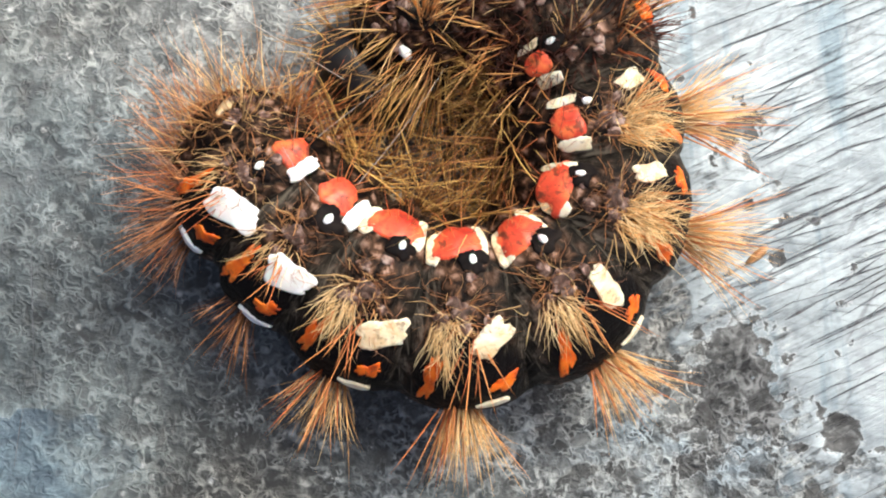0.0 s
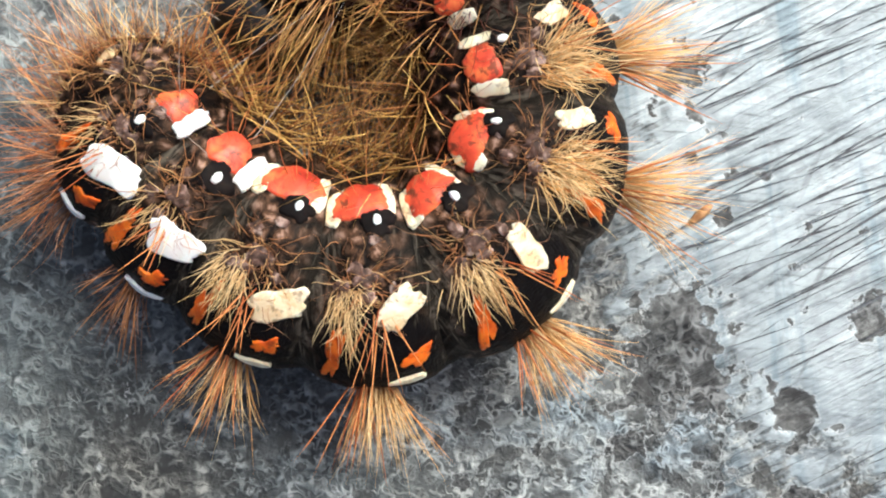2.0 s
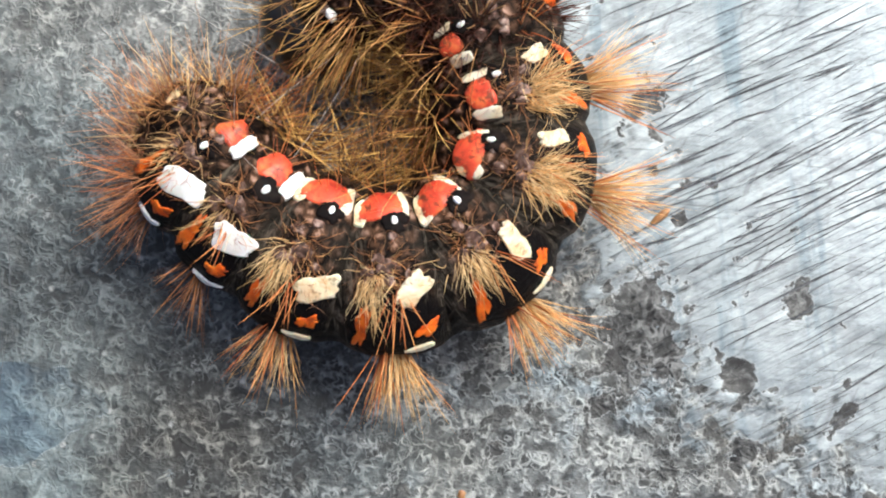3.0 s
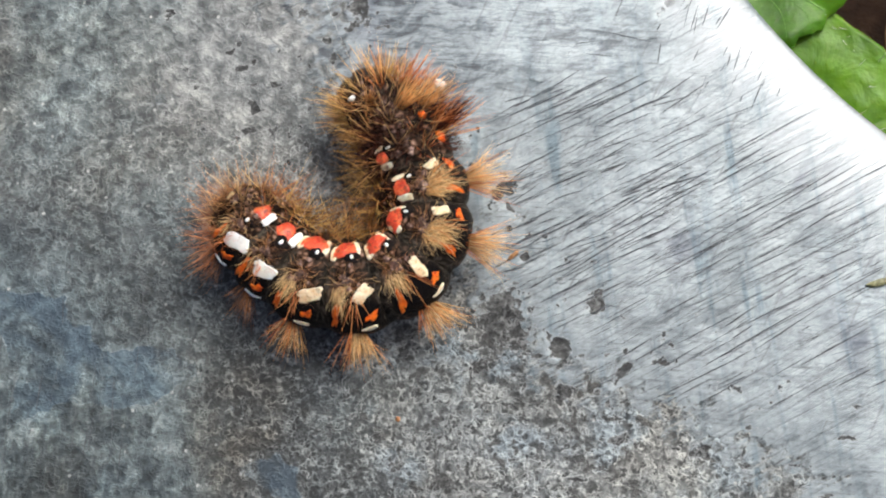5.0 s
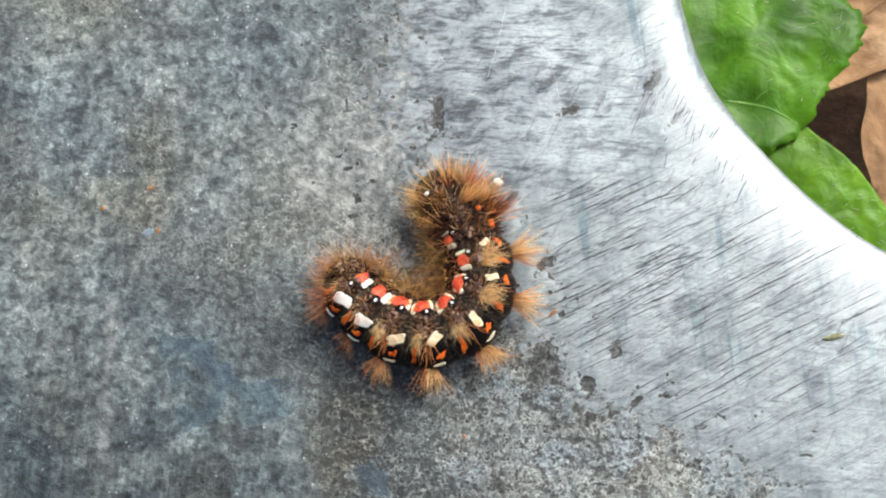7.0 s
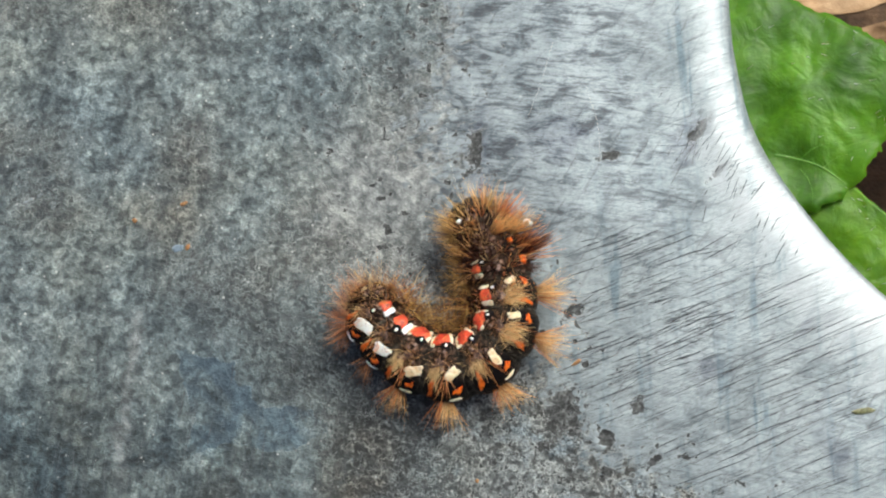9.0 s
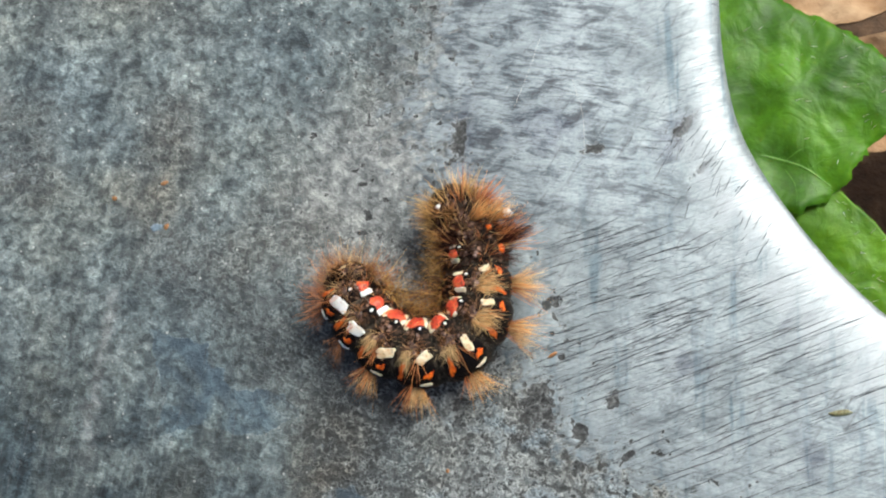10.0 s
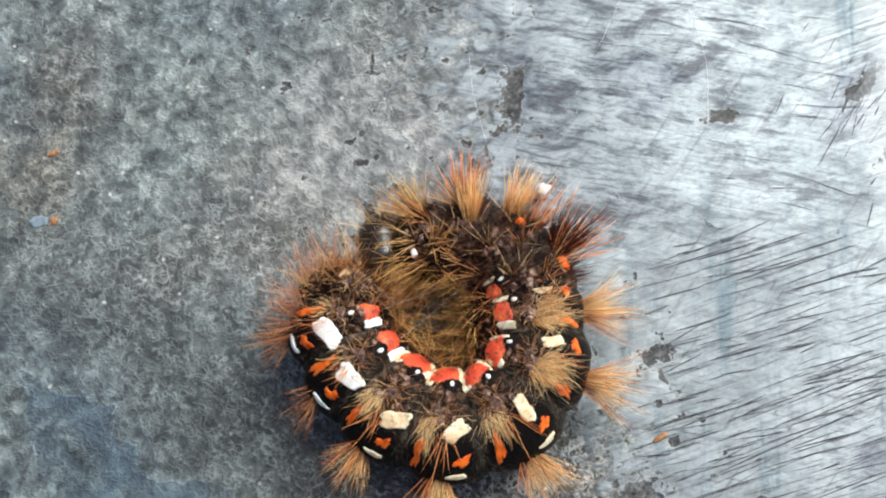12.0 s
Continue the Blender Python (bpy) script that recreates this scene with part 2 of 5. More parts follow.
    # steel gets steadily brighter towards the rim
    steel = mixed(n, l, 1.0, steel, ramp(n, l, arith(n, l, "ADD", at["rim_gain"], arith(n, l, "MULTIPLY", arith(n, l, "SUBTRACT", blot, 0.5), 0.5)), [(0.1, grey(0.90)), (0.5, grey(1.08)), (0.9, grey(1.22))]), "MULTIPLY")
    steel = mixed(n, l, arith(n, l, "MULTIPLY", at["smudge"], ramp(n, l, smear, [(0.38, grey(1)), (0.62, grey(0.35))])), steel, (0.46, 0.46, 0.54), "MULTIPLY")
    wear = arith(n, l, "ADD", at["wear"], arith(n, l, "MULTIPLY", arith(n, l, "SUBTRACT", g2, 0.5), 1.6))
    wear = arith(n, l, "ADD", wear, arith(n, l, "MULTIPLY", arith(n, l, "SUBTRACT", s1, 0.5), 0.8))
    wearm = ramp(n, l, wear, [(0.40, grey(0)), (0.62, grey(1))])
    col = mixed(n, l, wearm, oxide, steel)
    pitn = arith(n, l, "ADD", at["pit"], arith(n, l, "MULTIPLY", arith(n, l, "SUBTRACT", g1, 0.5), 0.6))
    pitn = arith(n, l, "ADD", pitn, arith(n, l, "MULTIPLY", arith(n, l, "SUBTRACT", fine, 0.5), 1.7))
    pitm = ramp(n, l, pitn, [(0.50, grey(0)), (0.57, grey(1))])
    col = mixed(n, l, ramp(n, l, pitn, [(0.40, grey(0)), (0.47, grey(0.55)), (0.51, grey(0))]), col, (0.46, 0.48, 0.485))
    col = mixed(n, l, pitm, col, ramp(n, l, g1, [(0.36, (0.014, 0.014, 0.015)), (0.55, (0.043, 0.045, 0.045)), (0.70, (0.14, 0.148, 0.148))]))
    col = mixed(n, l, arith(n, l, "MULTIPLY", pitm, arith(n, l, "MULTIPLY", curls, ramp(n, l, patchy, [(0.48, grey(0)), (0.60, grey(0.5))]))), col, (0.34, 0.355, 0.36))
    # pale ground rim, with the white glare along it mixed into its colour
    ground = ramp(n, l, arith(n, l, "ADD", at["rim"], arith(n, l, "MULTIPLY", arith(n, l, "SUBTRACT", s3, 0.5), 0.5)), [(0.12, grey(0)), (0.95, grey(1))])
    col = mixed(n, l, ground, col, mixed(n, l, 0.30, (0.60, 0.64, 0.67), c1))
    l.new(col, p.inputs["Base Color"])
    metal = arith(n, l, "MULTIPLY", wearm, 0.35)
    metal = arith(n, l, "MULTIPLY", metal, arith(n, l, "SUBTRACT", 1.0, pitm))
    l.new(metal, p.inputs["Metallic"])
    rough = ramp(n, l, wearm, [(0.0, grey(0.6)), (1.0, grey(0.48))])
    l.new(rough, p.inputs["Roughness"])
    h = mixed(n, l, wearm, ramp(n, l, arith(n, l, "ADD", mixed(n, l, gm, crust, crumbly), arith(n, l, "MULTIPLY", curls, 0.10)), [(0.40, grey(0)), (0.65, grey(1))]), mixed(n, l, at["rub"], ramp(n, l, s1, [(0.35, grey(0.65)), (0.55, grey(0.85))]), ramp(n, l, line, [(0.35, grey(0.70)), (0.55, grey(0.85))])))
    bump(n, l, p, h, 0.8, 0.00012)
    return m


def skin_material():
    m, n, l, p = material("caterpillar_skin")
    vec = coords(n, l)
    a = n.new("ShaderNodeAttribute")
    a.attribute_name = "black"
    f = n.new("ShaderNodeAttribute")
    f.attribute_name = "fold"
    n1 = noise_at(n, l, vec, 1500, 5, 0.65, 1.0)
    n2 = noise_at(n, l, vec, 3800, 4, 0.6)
    knob = node(n, "ShaderNodeTexVoronoi", Scale=2100.0)
    knob.feature = "DISTANCE_TO_EDGE"
    l.new(vec, knob.inputs["Vector"])
    lump = arith(n, l, "ADD", arith(n, l, "MULTIPLY", knob.outputs["Distance"], 0.55), arith(n, l, "MULTIPLY", n1, 0.75))
    brown = ramp(n, l, lump, [(0.36, (0.004, 0.0025, 0.002)), (0.44, (0.020, 0.011, 0.007)), (0.53, (0.095, 0.048, 0.027)), (0.63, (0.34, 0.21, 0.155)), (0.73, (0.50, 0.36, 0.30))])
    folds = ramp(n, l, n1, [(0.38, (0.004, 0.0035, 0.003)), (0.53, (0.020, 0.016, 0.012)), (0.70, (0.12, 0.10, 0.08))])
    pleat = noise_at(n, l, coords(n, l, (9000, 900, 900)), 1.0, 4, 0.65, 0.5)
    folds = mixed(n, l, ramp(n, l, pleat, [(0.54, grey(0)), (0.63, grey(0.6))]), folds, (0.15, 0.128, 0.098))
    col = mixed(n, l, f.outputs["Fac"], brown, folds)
    bl = arith(n, l, "ADD", a.outputs["Fac"], arith(n, l, "MULTIPLY", arith(n, l, "SUBTRACT", n1, 0.5), 1.0))
    col = mixed(n, l, ramp(n, l, bl, [(0.42, grey(0)), (0.55, grey(1))]), col, (0.006, 0.005, 0.005))
    l.new(col, p.inputs["Base Color"])
    p.inputs["Roughness"].default_value = 0.5
    p.inputs["Specular IOR Level"].default_value = 0.06
    h = arith(n, l, "ADD", arith(n, l, "MULTIPLY", lump, 0.8), arith(n, l, "MULTIPLY", n2, 0.25))
    h = mixed(n, l, arith(n, l, "MULTIPLY", f.outputs["Fac"], 0.6), h, pleat)
    bump(n, l, p, h, 0.8, 0.00018)
    return m


def waxy(name, dark, mid, light, scale=2200, rough=0.4, gloss=0.4, relief=0.35, speck=0.0):
    """A soft pigmented cuticle with uneven colour and tiny folds."""
    m, n, l, p = material(name)
    vec = coords(n, l)
    n1 = noise_at(n, l, vec, scale, 4, 0.6, 0.6)
    col = ramp(n, l, n1, [(0.33, dark), (0.5, mid), (0.68, light)])
    if speck:
        spots = noise_at(n, l, vec, 3600, 3, 0.65, 0.4)
        col = mixed(n, l, ramp(n, l, spots, [(0.36, grey(speck)), (0.45, grey(0))]), col, (0.10, 0.035, 0.018))
    l.new(col, p.inputs["Base Color"])
    p.inputs["Roughness"].default_value = rough
    p.inputs["Specular IOR Level"].default_value = gloss
    p.inputs["Subsurface Weight"].default_value = 0.12
    p.inputs["Subsurface Scale"].default_value = 0.0004
    bump(n, l, p, noise_at(n, l, vec, scale * 1.8, 3, 0.6), relief, 0.00003)
    return m


def hair_material(name, dark, light):
    m, n, l, p = material(name)
    g = n.new("ShaderNodeNewGeometry")
    col = ramp(n, l, g.outputs["Random Per Island"], [(0.0, dark), (0.55, tuple((a + b) / 2 for a, b in zip(dark, light))), (1.0, light)])
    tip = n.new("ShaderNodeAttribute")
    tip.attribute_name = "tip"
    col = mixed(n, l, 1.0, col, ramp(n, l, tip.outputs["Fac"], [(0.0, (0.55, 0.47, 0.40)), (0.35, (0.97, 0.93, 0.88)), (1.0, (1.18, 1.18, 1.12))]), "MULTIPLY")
    l.new(col, p.inputs["Base Color"])
    p.inputs["Roughness"].default_value = 0.42
    p.inputs["Specular IOR Level"].default_value = 0.3
    return m


STEEL = plate_material()
SKIN = skin_material()
RED = waxy("red_wart", (0.40, 0.030, 0.016), (0.72, 0.085, 0.036), (0.84, 0.22, 0.065), 1300, 0.42, 0.4, 0.9, 0.8)
CREAM = waxy("cream_mark", (0.70, 0.50, 0.28), (0.88, 0.78, 0.56), (0.92, 0.87, 0.72), 1500, 0.5, 0.3, 0.6, 0.55)
WHITE = waxy("white_mark", (0.90, 0.87, 0.82), (0.95, 0.94, 0.91), (0.96, 0.955, 0.94), 1500, 0.5, 0.3, 0.03)
ORANGE = waxy("orange_mark", (0.50, 0.06, 0.004), (0.84, 0.135, 0.007), (0.92, 0.22, 0.016), 1800, 0.5, 0.3, 0.6, 0.6)
BLACK = waxy("black_mark", (0.004, 0.003, 0.003), (0.008, 0.006, 0.006), (0.016, 0.012, 0.010), 1800, 0.75, 0.08)
WART = waxy("brown_wart", (0.018, 0.010, 0.007), (0.105, 0.060, 0.046), (0.46, 0.33, 0.28), 3400, 0.6, 0.15, 1.0)
HEAD = waxy("head_shell", (0.004, 0.004, 0.004), (0.009, 0.008, 0.006), (0.05, 0.042, 0.03), 1100, 0.28, 0.6)
STRIPE = waxy("tan_stripe", (0.30, 0.20, 0.09), (0.52, 0.38, 0.20), (0.62, 0.50, 0.30), 1500)
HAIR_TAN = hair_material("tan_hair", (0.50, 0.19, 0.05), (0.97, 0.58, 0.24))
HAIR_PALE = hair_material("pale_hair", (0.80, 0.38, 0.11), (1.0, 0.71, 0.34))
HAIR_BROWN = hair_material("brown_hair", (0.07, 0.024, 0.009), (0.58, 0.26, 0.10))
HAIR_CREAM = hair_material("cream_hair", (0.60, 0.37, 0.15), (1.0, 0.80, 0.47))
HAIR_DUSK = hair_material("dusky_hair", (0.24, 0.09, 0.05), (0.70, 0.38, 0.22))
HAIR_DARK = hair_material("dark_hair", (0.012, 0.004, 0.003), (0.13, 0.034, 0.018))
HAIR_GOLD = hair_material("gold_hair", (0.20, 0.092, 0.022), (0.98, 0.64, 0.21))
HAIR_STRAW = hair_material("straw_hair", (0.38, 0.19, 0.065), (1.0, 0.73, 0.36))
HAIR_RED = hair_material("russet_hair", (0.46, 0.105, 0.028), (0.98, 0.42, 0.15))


def leaf_material(name, dark, light):
    m, n, l, p = material(name)
    vec = coords(n, l)
    n1 = noise_at(n, l, vec, 160, 5, 0.6)
    n2 = noise_at(n, l, vec, 2400, 3, 0.6)
    f = arith(n, l, "ADD", arith(n, l, "MULTIPLY", n1, 0.85), arith(n, l, "MULTIPLY", n2, 0.15))
    col = ramp(n, l, f, [(0.34, dark), (0.50, tuple((x + y) / 2 for x, y in zip(dark, light))), (0.62, light)])
    l.new(col, p.inputs["Base Color"])
    p.inputs["Roughness"].default_value = 0.45
    p.inputs["Specular IOR Level"].default_value = 0.3
    p.inputs["Subsurface Weight"].default_value = 0.15
    p.inputs["Subsurface Scale"].default_value = 0.0008
    swell = noise_at(n, l, vec, 330, 4, 0.55, 0.6)
    bump(n, l, p, arith(n, l, "ADD", swell, arith(n, l, "MULTIPLY", n2, 0.12)), 0.45, 0.0006)
    return m


LEAF = leaf_material("leaf_green", (0.022, 0.080, 0.002), (0.098, 0.250, 0.005))
LEAF_LOW = leaf_material("leaf_green_low", (0.036, 0.108, 0.002), (0.130, 0.290, 0.005))
VEIN = waxy("leaf_vein", (0.06, 0.17, 0.01), (0.11, 0.26, 0.025), (0.18, 0.34, 0.06), 700)


def earth_material(name, a, b, c, scale):
    m, n, l, p = material(name)
    vec = coords(n, l)
    n1 = noise_at(n, l, vec, scale, 6, 0.62, 0.5)
    n2 = noise_at(n, l, vec, scale * 6, 4, 0.6)
    f = arith(n, l, "ADD", arith(n, l, "MULTIPLY", n1, 0.7), arith(n, l, "MULTIPLY", n2, 0.3))
    l.new(ramp(n, l, f, [(0.36, a), (0.5, b), (0.64, c)]), p.inputs["Base Color"])
    p.inputs["Roughness"].default_value = 0.85
    bump(n, l, p, f, 0.8, 0.002)
    return m


SOIL = earth_material("soil", (0.025, 0.015, 0.009), (0.11, 0.063, 0.034), (0.24, 0.145, 0.08), 90)
DRY = earth_material("dry_leaf", (0.12, 0.065, 0.030), (0.34, 0.20, 0.10), (0.58, 0.40, 0.24), 60)
CRUMB = waxy("crumb", (0.18, 0.08, 0.03), (0.38, 0.19, 0.08), (0.52, 0.30, 0.15), 2500)
PALE_CRUMB = waxy("pale_crumb", (0.62, 0.58, 0.54), (0.8, 0.78, 0.74), (0.86, 0.85, 0.82), 2500)
BLUE_FLAKE = waxy("blue_flake", (0.13, 0.175, 0.215), (0.20, 0.26, 0.32), (0.32, 0.38, 0.43), 1800)
MOSS = waxy("moss_crumb", (0.10, 0.10, 0.05), (0.22, 0.22, 0.11), (0.34, 0.33, 0.20), 2500)
SILK = waxy("silk", (0.55, 0.53, 0.48), (0.75, 0.73, 0.68), (0.85, 0.84, 0.8), 900, 0.25)
GROOVE = waxy("groove_dirt", (0.03, 0.032, 0.036), (0.075, 0.08, 0.09), (0.15, 0.16, 0.175), 2500, 0.6)


# ---- mesh helpers ----
def mesh_from(name, verts, faces, smooth=True):
    me = bpy.data.meshes.new(name)
    me.from_pydata([tuple(v) for v in verts], [], faces)
    if smooth:
        me.polygons.foreach_set("use_smooth", [True] * len(me.polygons))
    me.update()
    return me


def part_of(name, me, mat, parent, label="", kind=""):
    me.materials.append(mat)
    ob = new(name, me)
    ob.parent = parent
    return tagged(ob, label, kind=kind)


def lattice_noise(seed):
    table = np.random.RandomState(seed).rand(256, 256)

    def at(x, y):
        xi, yi = np.floor(x).astype(int), np.floor(y).astype(int)
        fx, fy = x - xi, y - yi
        fx, fy = fx * fx * (3 - 2 * fx), fy * fy * (3 - 2 * fy)
        a, b = table[xi % 256, yi % 256], table[(xi + 1) % 256, yi % 256]
        c, d = table[xi % 256, (yi + 1) % 256], table[(xi + 1) % 256, (yi + 1) % 256]
        return (a * (1 - fx) + b * fx) * (1 - fy) + (c * (1 - fx) + d * fx) * fy

    return at


def curve_through(points, n):
    """n points on a smooth curve through the given ones."""
    p = np.array(points, float)
    p = np.vstack([2 * p[0] - p[1], p, 2 * p[-1] - p[-2]])
    out = []
    for u in np.linspace(0, len(points) - 1 - 1e-9, n):
        k = int(u)
        f = u - k
        a, b, c, d = p[k:k + 4]
        out.append(0.5 * (2 * b + (c - a) * f + (2 * a - 5 * b + 4 * c - d) * f * f + (3 * b - a - 3 * c + d) * f ** 3))
    return np.array(out)


# ---- ground far below the plate ----
def build_ground():
    nz = lattice_noise(5)
    rings = [0.0] + list(np.linspace(0.02, 0.3, 40)) + [0.5, 1, 3, 10, 60, 400, 2000]
    verts, faces, na = [(0, 0, -0.036)], [], 72
    for r in rings[1:]:
        for k in range(na):
            a = 2 * math.pi * k / na
            x, y = r * math.cos(a) + 0.03, r * math.sin(a) + 0.02
            h = (nz(np.array([x * 90 + 60]), np.array([y * 90 + 60]))[0] - 0.5) * 0.012 if r < 0.6 else 0
            verts.append((x, y, -0.036 + h))
    for k in range(na):
        faces.append((0, 1 + k, 1 + (k + 1) % na))
    for j in range(len(rings) - 2):
        a, b = 1 + j * na, 1 + (j + 1) * na
        for k in range(na):
            faces.append((a + k, b + k, b + (k + 1) % na, a + (k + 1) % na))
    me = mesh_from("ground", verts, faces)
    me.materials.append(SOIL)
    tagged(new("ground", me), "dark brown crumbly garden soil under the plate", "soil", kind="structure")


# ---- the steel plate ----
RIM = curve_through([(17.5, 60), (18.6, 44), (19.0, 32), (19.5, 26), (20.3, 20.5), (22.1, 14.6), (26.0, 8.7), (31.2, 3.1), (36.5, -0.6), (46, -5), (60, -9), (80, -13)], 420)
WEAR_EDGE = curve_through([(-2.5, 60), (-2.6, 30), (-3.2, 20.4), (-2.5, 12.3), (1.5, 3), (6.7, -2.5), (9.9, -8.9), (16.9, -12.6), (25, -18), (40, -26), (80, -50)], 300)
PITS = [(8.9, 0.1, 0.8, 0.4, 20), (8.75, -7.9, 1.0, 1.55, -18), (9.6, -8.9, 0.5, 0.7, 10), (14.4, -6.7, 0.45, 0.6, 0), (12.2, -9.6, 0.4, 0.7, 20),
        (10.3, -4.0, 0.25, 0.2, 0), (12.4, -12.0, 0.6, 0.35, 40), (15.8, -10.9, 0.7, 0.22, 50), (18.6, -9.4, 0.25, 0.2, 0), (20.0, -15.5, 0.5, 0.22, 30),
        (17.9, 14.6, 0.35, 1.0, -38), (23.6, 12.6, 0.22, 0.7, -35), (0.5, 12.3, 0.55, 1.5, 0), (19.6, 11.6, 0.3, 0.9, -35), (7.4, -10.5, 0.35, 0.3, 0), (11.2, 12.6, 0.9, 0.35, 10)]


STAINS = [(-12, 6.5, 0.4, 0.3, 20), (-28, 4.5, 0.6, 0.5, 0), (-4.6, -16.6, 1.6, 1.0, -10)]
# a bluish film with a torn, angular edge
FILM = [(-22.8, -4.9), (-20.4, -5.3), (-17.6, -5.8), (-17.3, -7.5), (-16.1, -7.6), (-15.4, -9.2), (-11.1, -8.8), (-9.6, -10.4), (-12.5, -12.5), (-17.5, -12.0), (-21.0, -13.5), (-20.2, -10.2), (-21.6, -8.2)]


# greasy violet-grey smudges on the worn steel
SMUDGES = [(28.7, -8.9, 0.9, 1.9, 18), (26.6, 0.2, 0.35, 1.2, -20), (28.2, 0.4, 0.35, 1.2, -12), (17.5, 14.5, 1.2, 2.4, -38), (7.0, 14.0, 3.0, 1.6, 5), (0.7, 12.6, 1.3, 2.8, 0), (19.5, -3.5, 1.2, 1.0, 20), (36.0, -12.0, 1.5, 2.5, 0)]


def build_plate():
    rim = RIM
    na, nd = len(rim), 330
    far = np.array([(-75 + 0 * k, 60 - 110 * k / (na - 1) * 1.3) if k < na * 0.77 else (-75 + 155 * (k / (na - 1) - 0.77) / 0.23, -50) for k in range(na)])
    # fine rows near the rim and over the middle
    f = np.linspace(0, 1, nd) ** 1.35
    X = rim[:, None, 0] * (1 - f) + far[:, None, 0] * f
    Y = rim[:, None, 1] * (1 - f) + far[:, None, 1] * f
    d = np.hypot(X - rim[:, None, 0], Y - rim[:, None, 1])
    dmin = np.full(X.shape, 1e9)
    for k in range(0, na, 4):
        dmin = np.minimum(dmin, np.hypot(X - rim[k, 0], Y - rim[k, 1]))
    dmin = np.where(f[None, :] == 0, 0, np.minimum(d, dmin))
    side = np.full(X.shape, 1e9)
    sign = np.zeros(X.shape)
    for k in range(len(WEAR_EDGE) - 1):
        a, b = WEAR_EDGE[k], WEAR_EDGE[k + 1]
        dd = np.hypot(X - a[0], Y - a[1])
        cr = (b[0] - a[0]) * (Y - a[1]) - (b[1] - a[1]) * (X - a[0])
        near = dd < side
        side = np.where(near, dd, side)
        sign = np.where(near, np.sign(cr), sign)
    wear = np.clip(0.5 + sign * side / (7.0 + 6 * np.clip((Y - 4) / 8, 0, 1)), 0, 1)
    n1, n2, n3, n4 = (lattice_noise(s) for s in (1, 2, 3, 4))
    big = n1(X / 6 + 40, Y / 6 + 40)
    mid = n2(X / 1.3 + 90, Y / 1.3 + 90)
    fine = n3(X / 0.45 + 150, Y / 0.45 + 150)
    wear = wear + (big - 0.5) * 0.35 + (mid - 0.5) * 0.30
    pit = np.zeros(X.shape)
    for x, y, rx, ry, turn in PITS:
        c, s = math.cos(radians(turn)), math.sin(radians(turn))
        u, v = ((X - x) * c + (Y - y) * s) / rx, (-(X - x) * s + (Y - y) * c) / ry
        q = np.hypot(u, v) + (n2(X / 0.6 + 20, Y / 0.6 + 20) - 0.5) * 0.9
        pit = np.maximum(pit, np.clip(1.25 - q * 0.62, 0, 0.95))
    stain = np.zeros(X.shape)
    wx, wy = X + (n2(X / 0.5 + 11, Y / 0.5) - 0.5) * 0.5, Y + (n2(X / 0.5 + 61, Y / 0.5 + 9) - 0.5) * 0.5
    inside = np.zeros(X.shape, bool)
    edge = np.full(X.shape, 1e9)
    for (ax, ay), (bx, by) in zip(FILM, FILM[1:] + FILM[:1]):
        cross = (ay > wy) != (by > wy)
        inside ^= cross & (wx < (bx - ax) * (wy - ay) / (by - ay + 1e-9) + ax)
        h = np.clip(((wx - ax) * (bx - ax) + (wy - ay) * (by - ay)) / ((bx - ax) ** 2 + (by - ay) ** 2), 0, 1)
        edge = np.minimum(edge, np.hypot(wx - ax - h * (bx - ax), wy - ay - h * (by - ay)))
    film = np.clip(0.48 + np.where(inside, 1, -1) * edge * 1.1, 0, 0.70)
    for x, y, rx, ry, turn in STAINS:
        c, s = math.cos(radians(turn)), math.sin(radians(turn))
        u, v = ((X - x) * c + (Y - y) * s) / rx, (-(X - x) * s + (Y - y) * c) / ry
        q = np.maximum(np.abs(u), np.abs(v)) * 0.6 + np.hypot(u, v) * 0.4 + (n2(X / 0.9 + 70, Y / 0.9 + 20) - 0.5) * 0.9
        stain = np.maximum(stain, np.clip(1.1 - q * 0.7, 0, 0.65))
    stain = np.maximum(stain, film)
    smudge = np.zeros(X.shape)
    for x, y, rx, ry, turn in SMUDGES:
        c, s = math.cos(radians(turn)), math.sin(radians(turn))
        u, v = ((X - x) * c + (Y - y) * s) / rx, (-(X - x) * s + (Y - y) * c) / ry
        smudge = np.maximum(smudge, np.clip(1.25 - np.hypot(u, v) * 0.8 + (n2(X / 0.8 + 33, Y / 0.8 + 12) - 0.5) * 0.8, 0, 1))
    # a belt of small pits along the edge of the worn steel
    belt = np.exp(-((side * sign + 3) / 10.0) ** 2)
    small = np.clip((n4(X / 0.55 + 30, Y / 0.55 + 30) - 0.70) * 4, 0, 0.9) * belt
    pit = np.maximum(pit, small)
    drip = np.clip((-Y - 7 + 3 * (mid - 0.5)) / 8, 0, 1) * np.clip((-X - 6 + 9 * (big - 0.5) + 5 * (mid - 0.5)) / 12, 0, 1)
    brown = np.clip(0.7 * np.exp(-((X + 9 + 4 * (mid - 0.5)) / 5) ** 2 - ((Y + 14.5) / 3.5) ** 2) + 0.4 * np.exp(-((X + 26) / 6) ** 2 - ((Y - 7) / 4) ** 2) + (big - 0.62) * 1.2, 0, 0.9)
    wide = np.exp(-((side * sign + 3) / 16.0) ** 2)
    wide = wide * (1 - 0.55 * np.clip((Y - 1) / 6, 0, 1))
    grain = np.clip(0.5 + (wide - 0.35) * 0.60 + (big - 0.5) * 0.5 - 0.25 * np.clip((-X - 14) / 25, 0, 1) * np.clip((4 - Y) / 14, 0, 1), 0, 1)
